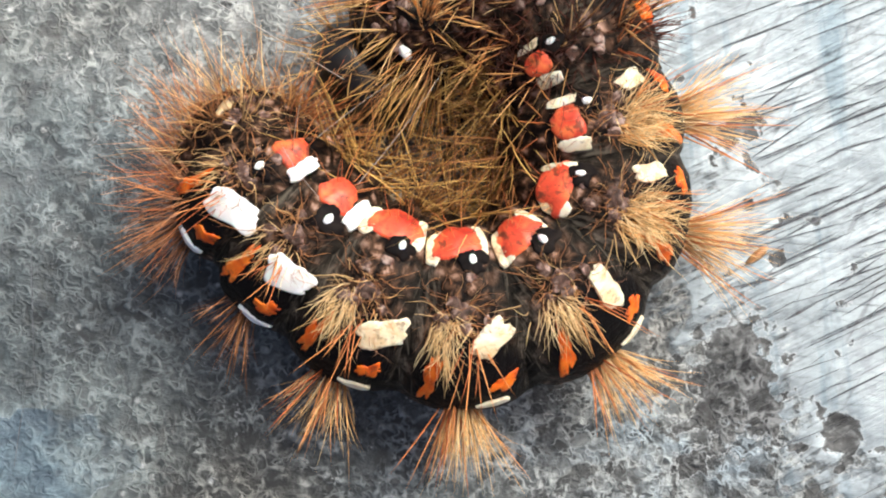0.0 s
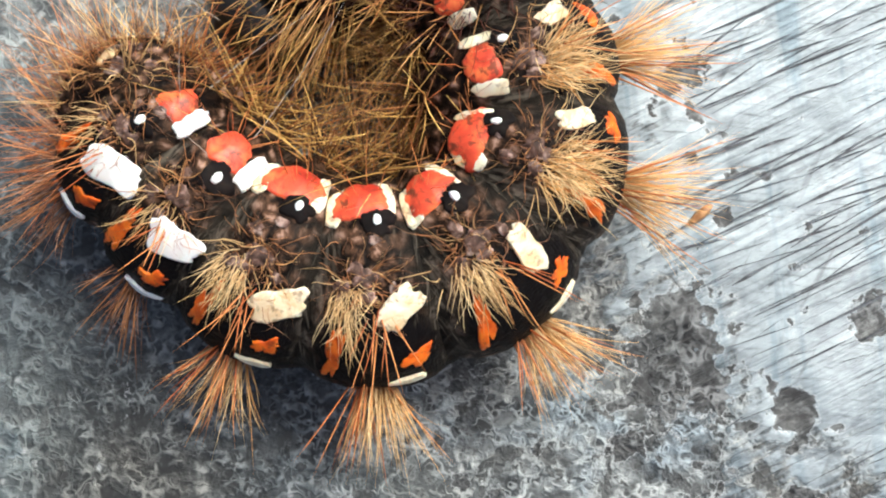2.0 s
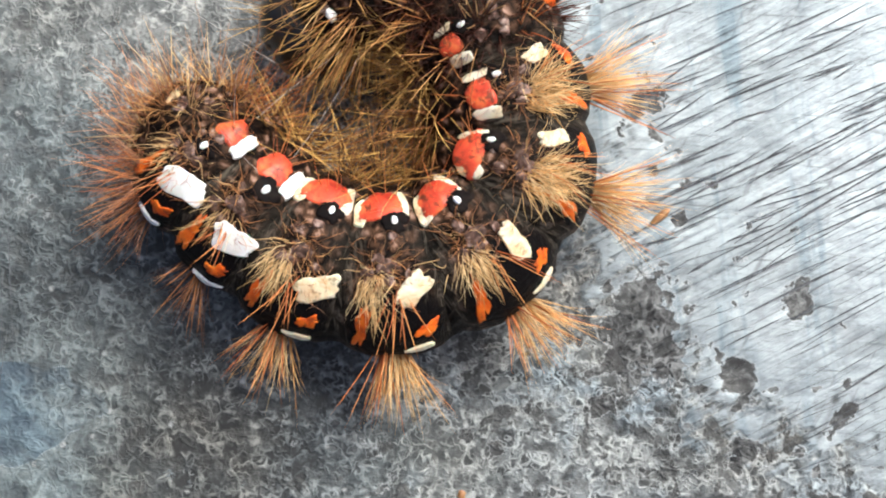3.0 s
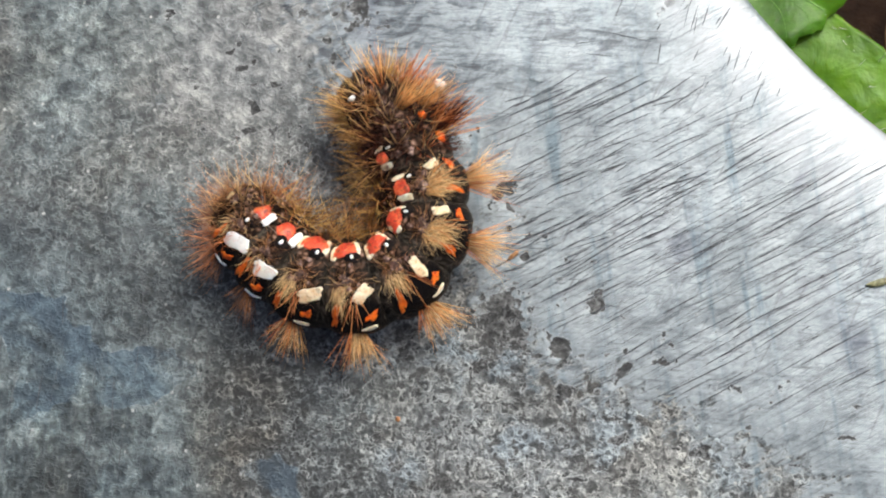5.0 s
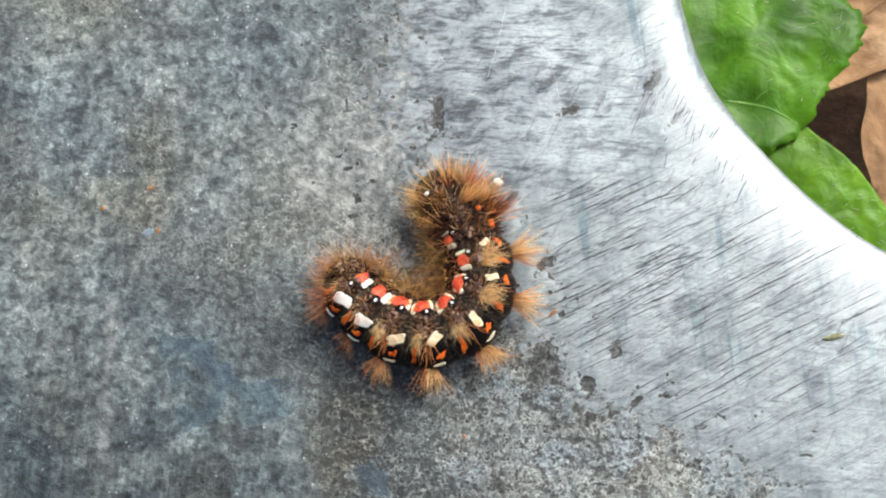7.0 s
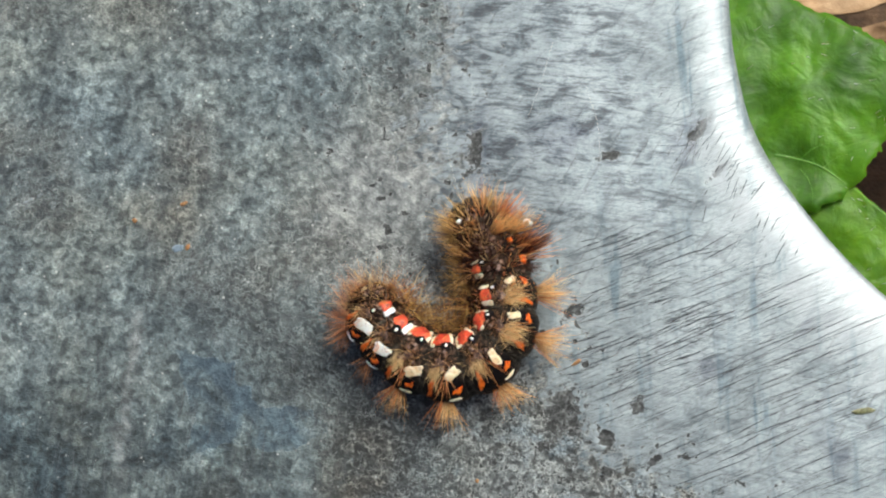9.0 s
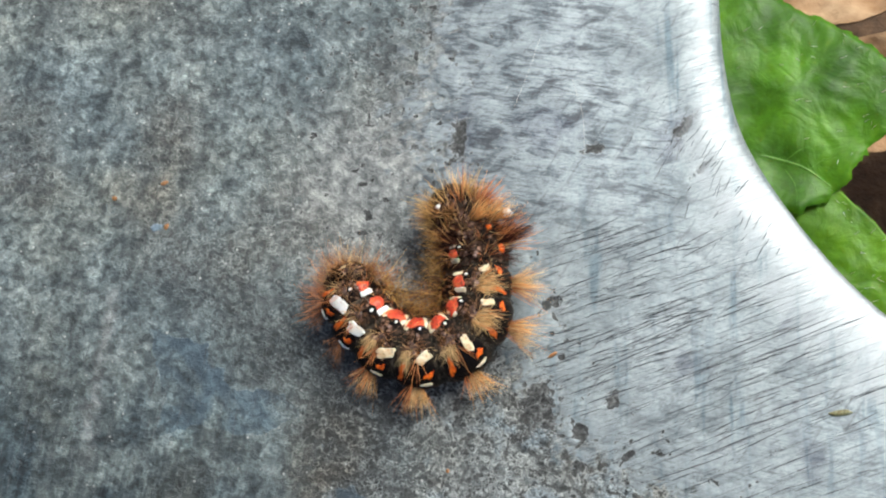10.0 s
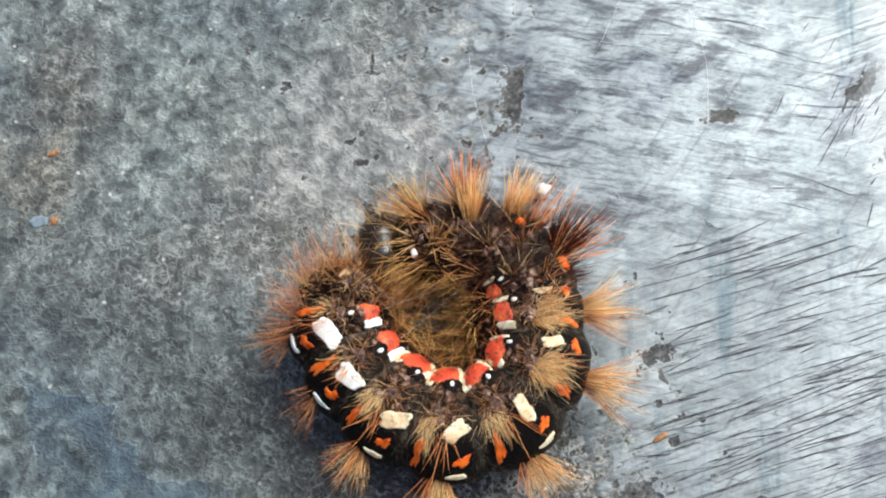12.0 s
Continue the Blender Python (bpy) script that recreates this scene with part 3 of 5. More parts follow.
    chalk = np.clip(0.75 * np.exp(-((X + 2.6 - 0.12 * (Y - 15) + (mid - 0.5) * 2) / 1.4) ** 2) * np.clip((Y - 6) / 4, 0, 1) + 0.7 * np.exp(-((X + 7) / 6) ** 2 - ((Y - 9) / 6) ** 2) + (mid - 0.5) * 0.2, 0, 0.9)
    chalk = np.maximum(chalk, 0.8 * np.exp(-((X + 26.3 + (mid - 0.5) * 1.0) / 0.6) ** 2) * np.clip((-Y - 1) / 4, 0, 1) * np.clip((Y + 17) / 4, 0, 1))
    rub = np.clip(0.35 + 0.65 * np.clip((Y - 3) / 6, 0, 1) + (big - 0.5) * 0.8, 0, 1) * np.clip((dmin - 3) / 6, 0, 1)
    height = (mid - 0.5) * 0.05 + (fine - 0.5) * 0.05 * (1 - np.clip(wear, 0, 1)) - pit * 0.10 + (big - 0.5) * 0.05
    drop = np.clip(1 - dmin / 3.2, 0, 1)
    Z = height * np.clip(dmin / 2.0, 0, 1) - 0.62 * drop ** 2.2
    Z -= 0.12
    rim_gain = np.clip(1 - dmin / 24.0, 0, 1)
    # upper lip coloured darker for the shade where it turns down
    shade = np.clip(1 - dmin / 0.9, 0, 1) * np.clip((Y - 9) / 4, 0, 1)
    # darker at the lower left, left of the tail and below the middle rings
    dark_zone = np.clip(np.clip((-Y + 1 - 0.25 * np.abs(X + 14)) / 16, 0, 0.5) * np.clip((6 - X) / 10, 0, 1) + 0.45 * np.exp(-((X + 11) / 5.5) ** 2 - ((Y + 4.5) / 5) ** 2) + 0.30 * np.clip((-X - 6) / 10, 0, 1) * np.clip((8 - Y) / 8, 0, 1) + 0.6 * np.exp(-((X - 6) / 5) ** 2 - ((Y + 11) / 3.2) ** 2) + (big - 0.5) * 0.7, 0, 1)
    rimv = np.clip(1.15 - dmin / (6.0 - 2.8 * np.clip((Y - 10) / 8, 0, 1)), 0, 1) + (n1(X / 2.2, Y / 2.2) - 0.5) * 0.6 * np.clip(dmin / 2.5, 0, 1) * np.clip((9 - dmin) / 3, 0, 1)
    rimv = rimv * (1 - 0.9 * shade)
    rim_gain = rim_gain * (1 - 0.9 * shade)
    verts = np.stack([X, Y, Z], -1).reshape(-1, 3)
    idx = np.arange(na * nd).reshape(na, nd)
    q = np.stack([idx[:-1, :-1], idx[1:, :-1], idx[1:, 1:], idx[:-1, 1:]], -1).reshape(-1, 4)
    # rounded lip and underside
    lip = []
    nx = np.gradient(rim[:, 0])
    ny = np.gradient(rim[:, 1])
    ln = np.hypot(nx, ny)
    ox, oy = -ny / ln, nx / ln
    for out, down in ((0.25, 0.18), (0.42, 0.5), (0.42, 1.0), (0.2, 1.4), (-8.0, 1.7), (-60, 2.2)):
        lip.append(np.stack([rim[:, 0] + ox * out, rim[:, 1] + oy * out, Z[:, 0] - down], -1))
    base = len(verts)
    verts = np.vstack([verts] + lip)
    faces = [tuple(r) for r in q.tolist()]
    prev = idx[:, 0]
    for j in range(len(lip)):
        cur = base + j * na + np.arange(na)
        faces += [(int(prev[k]), int(cur[k]), int(cur[k + 1]), int(prev[k + 1])) for k in range(na - 1)]
        prev = cur
    me = mesh_from("steel_plate", verts * MM, faces)
    extra = len(lip) * na
    for name, arr in (("wear", wear), ("pit", pit), ("grain", grain), ("rim", rimv), ("stain", stain), ("rim_gain", rim_gain), ("dark_zone", dark_zone), ("rub", rub), ("chalk", chalk), ("drip", drip), ("brown", brown), ("smudge", smudge), ("belt", belt * np.clip((3 - Y) / 5, 0, 1) * np.clip((X + 7 + 10 * (big - 0.5) + 6 * (mid - 0.5)) / 9, 0, 1) + (mid - 0.5) * 0.3)):
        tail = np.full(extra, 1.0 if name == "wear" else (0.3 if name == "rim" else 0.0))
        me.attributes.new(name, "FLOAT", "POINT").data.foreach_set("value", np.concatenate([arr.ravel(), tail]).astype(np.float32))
    me.materials.append(STEEL)
    plate = tagged(new("steel_plate", me), "weathered grey steel blade with mottled oxide, pits, scratches and a bright ground rim", "metal plate", kind="structure")
    return plate


def build_scratches(plate):
    """Dark grooves gouged into the worn steel, lying in its surface."""
    rnd = random.Random(11)
    cuts = []

    def groove(x, y, angle, length, width, margin=5.5):
        if min(math.hypot(x - p[0], y - p[1]) for p in RIM[::6]) < margin:
            return
        c, s = math.cos(radians(angle)), math.sin(radians(angle))
        bend = rnd.uniform(-0.03, 0.03)
        n = 7
        verts, faces = [], []
        for k in range(n):
            u = k / (n - 1)
            w = 0.75 * width * math.sin(math.pi * min(1, u * 1.15 + 0.04)) ** 0.6 * rnd.uniform(0.6, 1.1)
            px, py = x + c * u * length - s * bend * length * u * u, y + s * u * length + c * bend * length * u * u
            verts.extend([(px - s * w / 2, py + c * w / 2, -0.085), (px, py, -0.10), (px + s * w / 2, py - c * w / 2, -0.085)])
        for k in range(n - 1):
            a = 3 * k
            faces.extend([(a, a + 3, a + 4, a + 1), (a + 1, a + 4, a + 5, a + 2)])
        cuts.append((length * width, verts, faces))

    for _ in range(190):
        u, v = rnd.random(), rnd.random()
        x, y = 10 + 26 * u, -17 + 16 * v + 6 * u
        if (x - 9) * 0.75 + (y + 6) < -0.5:
            continue
        groove(x, y, rnd.gauss(27, 2.5), rnd.choice([1.5, 2.5, 4.5, 7.5]) * rnd.uniform(0.6, 1.3), rnd.uniform(0.03, 0.13))
    for _ in range(80):
        u, v = rnd.random(), rnd.random()
        groove(12 + 24 * u, -13 + 15 * v + 5 * u, rnd.gauss(27, 2.0), rnd.uniform(2.5, 8.0), rnd.uniform(0.025, 0.085))
    for _ in range(320):
        u, v = rnd.random(), rnd.random()
        groove(9 + 27 * u, -15 + 17 * v + 5 * u, rnd.gauss(26, 5), rnd.uniform(0.8, 3.5), rnd.uniform(0.02, 0.05))
    for _ in range(120):
        groove(rnd.uniform(7, 19), rnd.uniform(-5, 6), rnd.gauss(24, 5), rnd.uniform(1.5, 5), rnd.uniform(0.03, 0.13))
    for _ in range(70):
        groove(rnd.uniform(0, 19), rnd.uniform(8, 24), rnd.gauss(-4, 6), rnd.uniform(0.8, 3.2), rnd.uniform(0.02, 0.07))
    for cx, cy in ((18.3, 14), (20.5, 13), (20.6, 9.5), (22.5, 8.6), (24, 6.5), (17, 11), (26, 3.5)):
        for _ in range(6):
            groove(cx + rnd.gauss(0, 0.5), cy + rnd.gauss(0, 0.9), rnd.gauss(66, 6), rnd.uniform(0.8, 3.0), rnd.uniform(0.03, 0.14))
    for _ in range(70):
        u = rnd.random()
        groove(15.5 + 9.5 * u + rnd.gauss(0, 1.0), 15.5 - 10.5 * u + rnd.gauss(0, 1.4), rnd.gauss(64, 7), rnd.uniform(0.6, 2.6), rnd.uniform(0.03, 0.13), 2.4)
    for _ in range(50):
        groove(rnd.uniform(-34, -12), rnd.uniform(-22, -6), rnd.gauss(87, 4), rnd.uniform(1.5, 6), rnd.uniform(0.03, 0.09))
    # the boldest ones are parts of their own, the fine ones stay together
    cuts.sort(key=lambda cut: -cut[0])
    for size, verts, faces in cuts[:290]:
        part_of("scratch", mesh_from("scratch", np.array(verts) * MM, faces), GROOVE, plate)
    fine, quads = [], []
    for size, verts, faces in cuts[290:]:
        quads += [tuple(v + len(fine) for v in f) for f in faces]
        fine += verts
    part_of("hairline_scratches", mesh_from("hairline_scratches", np.array(fine) * MM, quads), GROOVE, plate, "fine dirt-filled hairline scratches", kind="stuff")


# ---- the caterpillar ----
# Centres of the rings in millimetres, tail first, with radii, at rest and as the front end uncurls.
RINGS = [(-6.7, -0.75, 2.1), (-6.6, -1.35, 2.55), (-6.15, -2.4, 2.75), (-4.75, -3.85, 2.8), (-2.75, -5.15, 2.85), (-0.2, -5.6, 2.85), (2.4, -4.65, 2.85),
         (3.85, -2.4, 2.85), (3.8, -0.1, 2.85), (3.0, 1.9, 2.9), (1.7, 3.4, 3.0), (-0.1, 3.95, 3.0), (-2.1, 3.7, 2.8), (-4.0, 3.2, 2.4)]
RADII = [1.5, 2.2, 2.65, 2.75, 2.8, 2.85, 2.85, 2.8, 2.75, 2.65, 2.5, 2.25, 1.95, 1.6]
FRONT_LOW = {9: (3.0, 1.9, 2.9), 10: (1.8, 3.25, 3.0), 11: (0.2, 3.5, 3.0), 12: (-1.5, 2.75, 2.8), 13: (-2.7, 1.75, 1.9)}
FRONT_TURN = {9: (3.0, 1.9, 2.9), 10: (1.9, 3.5, 3.0), 11: (0.3, 4.2, 3.1), 12: (-1.4, 3.9, 3.0), 13: (-2.5, 3.25, 2.0)}
FRONT_CURLED = {9: (3.15, 1.95, 2.9), 10: (2.7, 3.4, 3.0), 11: (2.05, 4.4, 3.2), 12: (1.4, 5.1, 3.25), 13: (0.95, 5.75, 2.7)}
FRONT_HALF = {9: (2.9, 1.5, 2.9), 10: (1.8, 3.3, 3.0), 11: (0.3, 4.2, 3.1), 12: (-1.4, 4.4, 3.0), 13: (-3.1, 4.1, 2.6)}
FRONT_OUT = {9: (2.25, 1.0, 2.9), 10: (1.1, 2.35, 3.0), 11: (-0.6, 2.9, 2.9), 12: (-2.5, 2.7, 2.7), 13: (-4.35, 2.3, 2.4)}
STAGES = [(0, FRONT_LOW), (2.2, FRONT_LOW), (3.6, FRONT_TURN), (5.2, FRONT_CURLED), (10.15, FRONT_CURLED), (10.5, FRONT_HALF), (10.9, FRONT_OUT), (12.0, FRONT_OUT)]
# How the body creeps and contracts: seconds, shift of the middle ring in x and y, and its change from ring to ring towards the head.
CREEP = [(0, 0.26, -0.21, -0.10, -0.095), (0.5, 0.37, -0.19, -0.11, -0.097), (1.0, 0.48, -0.18, -0.12, -0.092), (2.0, 0.57, -0.205, -0.12, -0.078),
         (3.0, 0.42, -0.226, -0.085, -0.044), (3.7, 0.26, -0.36, -0.073, -0.003), (5.3, 0.79, -0.24, -0.022, -0.049), (6.0, 0.59, -0.21, -0.028, -0.045),
         (6.5, 0.44, -0.12, -0.056, -0.026), (7.7, 0.36, -0.03, -0.074, -0.037), (9.4, 0.28, 0.67, -0.108, -0.033), (10.0, 0.185, 0.70, -0.138, -0.097),
         (10.5, 0.036, 0.92, -0.194, -0.178), (11.0, 0.046, 1.115, -0.243, -0.203), (11.5, -0.024, 1.24, -0.274, -0.190), (12.0, -0.21, 1.34, -0.316, -0.172)]
# Shift of the front rings on top of their stage.
FRONT_SHIFT = [(0, 0.15, -0.40), (1.0, 0.30, -0.42), (2.0, 0.38, -0.40), (3.0, 0.25, -0.36), (3.7, 0.10, -0.40), (5.3, 0.50, -0.40), (6.0, 0.30, -0.42),
               (6.5, 0.03, -0.35), (7.7, -0.08, -0.35), (9.4, 0.13, 0.72), (10.0, 0.04, 0.60), (10.2, 0.06, 0.58), (10.5, 0.36, 0.56), (10.8, 1.12, 0.62), (11.2, 1.02, 0.70), (11.6, 0.85, 0.90), (12.0, 0.0, 1.08)]

# The hind rings roll inwards as the animal curls: degrees for each ring, and how far at what time.
ROLL = [14, 14, 14, 14, 11, 8, 5, 2, 0, 0, 0, 0, 0, 0]
ROLLED = [(0, 0.0), (9.9, 0.0), (10.9, 1.0), (12.0, 1.0)]


def between(rows, t):
    cols = np.array(rows, float).T
    return [float(np.interp(t, cols[0], c)) for c in cols[1:]]


def centres_at(t):
    """The centres of the rings at t seconds, less the creep of the whole animal."""
    ax, ay, bx, by = between(CREEP, t)
    fx, fy = between(FRONT_SHIFT, t)
    pts = np.array(RINGS, float)
    for k in range(9):
        pts[k, :2] += (bx * (k - 5), by * (k - 5))
    for k in range(9, len(RINGS)):
        pts[k] = between([(at, *stage[k]) for at, stage in STAGES], t)
        pts[k, :2] += (fx - ax, fy - ay)
    return pts


class Spine:
    def __init__(self, pts):
        self.p = np.vstack([2 * pts[0] - pts[1], pts, 2 * pts[-1] - pts[-2]])
        self.n = len(pts)

    def at(self, s):
        s = min(max(s, -0.49), self.n - 0.51)
        k = min(max(int(math.floor(s)), 0), self.n - 2)
        f = s - k
        a, b, c, d = self.p[k:k + 4]
        pos = 0.5 * (2 * b + (c - a) * f + (2 * a - 5 * b + 4 * c - d) * f * f + (3 * b - a - 3 * c + d) * f ** 3)
        tan = 0.5 * ((c - a) + 2 * (2 * a - 5 * b + 4 * c - d) * f + 3 * (3 * b - a - 3 * c + d) * f * f)
        t = tan / np.linalg.norm(tan)
        out = np.cross(t, (0, 0, 1))
        out /= np.linalg.norm(out)
        return pos, t, out, np.cross(out, t)

    def placed(self, k, roll=0.0):
        pos, t, out, up = self.at(k)
        a = radians(roll)
        pos = pos + out * math.sin(a) * RADII[k]
        out, up = out * math.cos(a) + up * math.sin(a), up * math.cos(a) - out * math.sin(a)
        if np.cross(t, out) @ up < 0:
            out = -out
        m = Matrix.Identity(4)
        for row in range(3):
            m[row] = (t[row], out[row], up[row], pos[row] * MM)
        return m


REST = Spine(np.array(RINGS, float))


def radius(s, ring=None):
    base = float(np.interp(s, range(len(RADII)), RADII))
    f = s - math.floor(s + 0.5) if ring is None else min(0.40, max(-0.40, s - ring))
    return base * (1 - 0.16 * (abs(f) * 2) ** 3.2)


def skin_point(s, deg, lift=0.0, lumpy=1.0, ring=None):
    """A point on the body: s along the spine, deg from straight up towards the outside of the bend."""
    pos, t, out, up = REST.at(s)
    a = radians(deg)
    u, v = s * 2.2, deg / 24
    lump = 0.09 * noise.noise((u * 1.9, v, 3.1)) + 0.04 * noise.noise((u * 4.5, v * 2.2, 9.7)) if abs(deg) < 150 else 0.0
    r = radius(s, ring) + lump * lumpy + lift
    return pos + r * (math.sin(a) * out + math.cos(a) * up * (0.97 if abs(deg) < 100 else 0.93))


def skin_axes(s, deg):
    p = skin_point(s, deg)
    es = skin_point(s + 0.02, deg) - p
    ls = np.linalg.norm(es) / 0.02
    et = skin_point(s, deg + 1) - p
    lt = np.linalg.norm(et)
    nrm = np.cross(es, et)
    nrm /= np.linalg.norm(nrm)
    pos = REST.at(s)[0]
    if nrm @ (p - pos) < 0:
        nrm = -nrm
    return p, es / np.linalg.norm(es), et / lt, nrm, ls, lt


def to_local(k, pts):
    inv = REST.placed(k).inverted()
    return [tuple(inv @ Vector((float(p[0]) * MM, float(p[1]) * MM, float(p[2]) * MM))) for p in pts]


def ring_mesh(k):
    """One ring of the body, as a bent barrel with lumps."""
    verts, black, fold, faces = [], [], [], []
    nu, nv = 13, 56
    s0, s1 = (k - 0.54, k + 0.54) if 0 < k < len(RINGS) - 1 else ((-0.4, 0.55) if k == 0 else (k - 0.55, k + 0.3))
    for i in range(nu):
        s = s0 + (s1 - s0) * i / (nu - 1)
        for j in range(nv):
            deg = 360 * j / nv - 180
            f = s - k
            ridge = 0.035 * math.sin(f * 44) * max(0, abs(f) - 0.25) * 3
            verts.append(skin_point(s, deg, ridge))
            dl = (deg - 48) / 40
            black.append(max(0.0, 1.38 - math.hypot(dl, (f - 0.03) / 0.44)) if 1 < k < 9 else (0.35 if k > 8 else 0.1))
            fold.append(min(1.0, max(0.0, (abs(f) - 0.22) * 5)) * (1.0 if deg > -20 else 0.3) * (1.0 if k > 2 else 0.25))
    for i in range(nu - 1):
        for j in range(nv):
            a, b = i * nv + j, i * nv + (j + 1) % nv
            faces.append((a, b, b + nv, a + nv))
    for end, row in ((0, 0), (1, nu - 1)):
        c = len(verts)
        m = np.mean(np.array(verts[row * nv:(row + 1) * nv]), axis=0)
        if k == 0 and end == 0:
            m = m - 0.55 * REST.at(-0.4)[1]
        verts.append(m)
        black.append(0.1)
        fold.append(0.0)
        for j in range(nv):
            a, b = row * nv + j, row * nv + (j + 1) % nv
            faces.append((c, b, a) if end == 0 else (c, a, b))
    me = mesh_from("ring", to_local(k, verts), faces)
    me.attributes.new("black", "FLOAT", "POINT").data.foreach_set("value", black)
    me.attributes.new("fold", "FLOAT", "POINT").data.foreach_set("value", fold)
    return me


def patch(name, k, s, deg, along, across, height, mat, parent, seed, label="", turn=0.0, square=0.0, smooth=0.0, ragged=1.0):
    """A raised, uneven-edged mark on the skin of ring k. along and across in millimetres."""
    rnd = random.Random(seed)
    p, es, et, nrm, ls, lt = skin_axes(s, deg)
    ph = [rnd.uniform(0, 6.3) for _ in range(4)]
    verts, faces, rings, na = [], [], 5, 44
    c, sn = math.cos(radians(turn)), math.sin(radians(turn))
    for i, q in enumerate((0.0, 0.35, 0.65, 0.86, 0.96, 1.0)):
        for j in range(na):
            a = 2 * math.pi * j / na
            wob = 1 + ragged * (0.09 * math.sin(3 * a + ph[0]) + 0.06 * math.sin(5 * a + ph[1]) + 0.03 * math.sin(11 * a + ph[2]) + 0.20 * noise.noise((2.6 * math.cos(a) + seed, 2.6 * math.sin(a), 4.4)) + 0.12 * noise.noise((7 * math.cos(a), 7 * math.sin(a) + seed, 1.1)))
            if square:
                wob *= 1 + square * (0.28 * abs(math.sin(2 * a)) ** 1.5)
            u, v = q * wob * along / 2 * math.cos(a), q * wob * across / 2 * math.sin(a)
            u, v = u * c - v * sn, u * sn + v * c
            h = height * (1 - q ** 3) + 0.03 - (0.10 if i == rings else 0)
            h += 0.025 * noise.noise((u * 2 + seed, v * 2, 0.3)) * (1 - smooth)
            verts.append(skin_point(s + u / ls, deg + v / lt, h + 0.035 * smooth, 1 - 0.75 * smooth, k if smooth else None))
            if i == 0:
                break
    for j in range(na):
        faces.append((0, 1 + j, 1 + (j + 1) % na))
    for i in range(rings - 1):
        a, b = 1 + i * na, 1 + (i + 1) * na
        for j in range(na):
            faces.append((a + j, b + j, b + (j + 1) % na, a + (j + 1) % na))
    return part_of(name, mesh_from(name, to_local(k, verts), faces), mat, parent, label)


def hairs(jobs, n=4):
    """Tapered bristles of n joints. jobs: rows of root, direction, length, sag, root radius and waviness, in millimetres."""
    verts, faces = [], []
    for j, (root, way, length, sag, rad, wave) in enumerate(jobs):
        way = way / np.linalg.norm(way)
        side = np.cross(way, (0.3, 0.2, 1))
        side /= np.linalg.norm(side)
        third = np.cross(way, side)
        b0 = len(verts)
        for i in range(n + 1):
            u = i / n
            c = root + way * length * u + sag * u * u * length
            if wave:
                c = c + wave * length * u * (side * math.sin(7 * u + j) + third * math.cos(6 * u + 2.3 * j))
            r = rad * (1 - 0.75 * u)
            if i == n:
                verts.append(c)
                break
            for q in range(3):
                a = 2.0944 * q
                verts.append(c + r * (math.cos(a) * side + math.sin(a) * third))
        for i in range(n - 1):
            a = b0 + 3 * i
            for q in range(3):
                w = (q + 1) % 3
                faces.append((a + q, a + w, a + 3 + w, a + 3 + q))
        a, tip = b0 + 3 * (n - 1), len(verts) - 1
        for q in range(3):
            faces.append((a + q, a + (q + 1) % 3, tip))
    return verts, faces


def tuft(name, k, s, deg, n, length, spread, mat, parent, seed, lean=(0, 0, 0), width=0.5, rad=0.020, lift=1.0, label="", out=0.0, droop=0.1, curl=0.05, mess=0.0, wave=0.0):
    """A brush of bristles on ring k. lean: added direction in world axes; out: added pull away from the bend."""
    rnd = random.Random(seed)
    p, es, et, nrm, ls, lt = skin_axes(s, deg)
    outv = REST.at(s)[2]
    jobs = []
    for _ in range(n):
        a, q = rnd.uniform(0, 6.283), math.sqrt(rnd.random())
        u, v = q * width * math.cos(a), q * width * math.sin(a)
        root = skin_point(s + u / ls, deg + v / lt, -0.05)
        sp = spread * (0.35 + 0.65 * rnd.random())
        way = nrm * lift + es * (math.cos(a) * q * sp + rnd.gauss(0, 0.12 + mess)) + et * (math.sin(a) * q * sp + rnd.gauss(0, 0.12 + mess)) + np.array(lean) + out * outv
        way /= np.linalg.norm(way)
        ln = length * rnd.uniform(0.45, 1.1)
        sag = np.array((rnd.gauss(0, curl), rnd.gauss(0, curl), -droop * rnd.uniform(0.3, 1.2)))
        # bristles stop at the plate
        tip = root + way * ln + sag * ln
        if tip[2] < 0.05:
            if root[2] < 0.2:
                continue
            way = way + np.array((0, 0, (0.12 - tip[2]) / ln))
        jobs.append((root, way, ln, sag, rad * rnd.uniform(0.7, 1.15), wave))
    if not jobs:
        return None
    joints = 7 if wave else 4
    v, f = hairs(jobs, joints)
    me = mesh_from(name, to_local(k, v), f)
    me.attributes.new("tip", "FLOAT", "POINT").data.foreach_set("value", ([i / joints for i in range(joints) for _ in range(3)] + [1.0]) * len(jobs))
    return part_of(name, me, mat, parent, label, "stuff" if name in ("tangle", "fur", "inner_tuft", "back_tuft") else "")


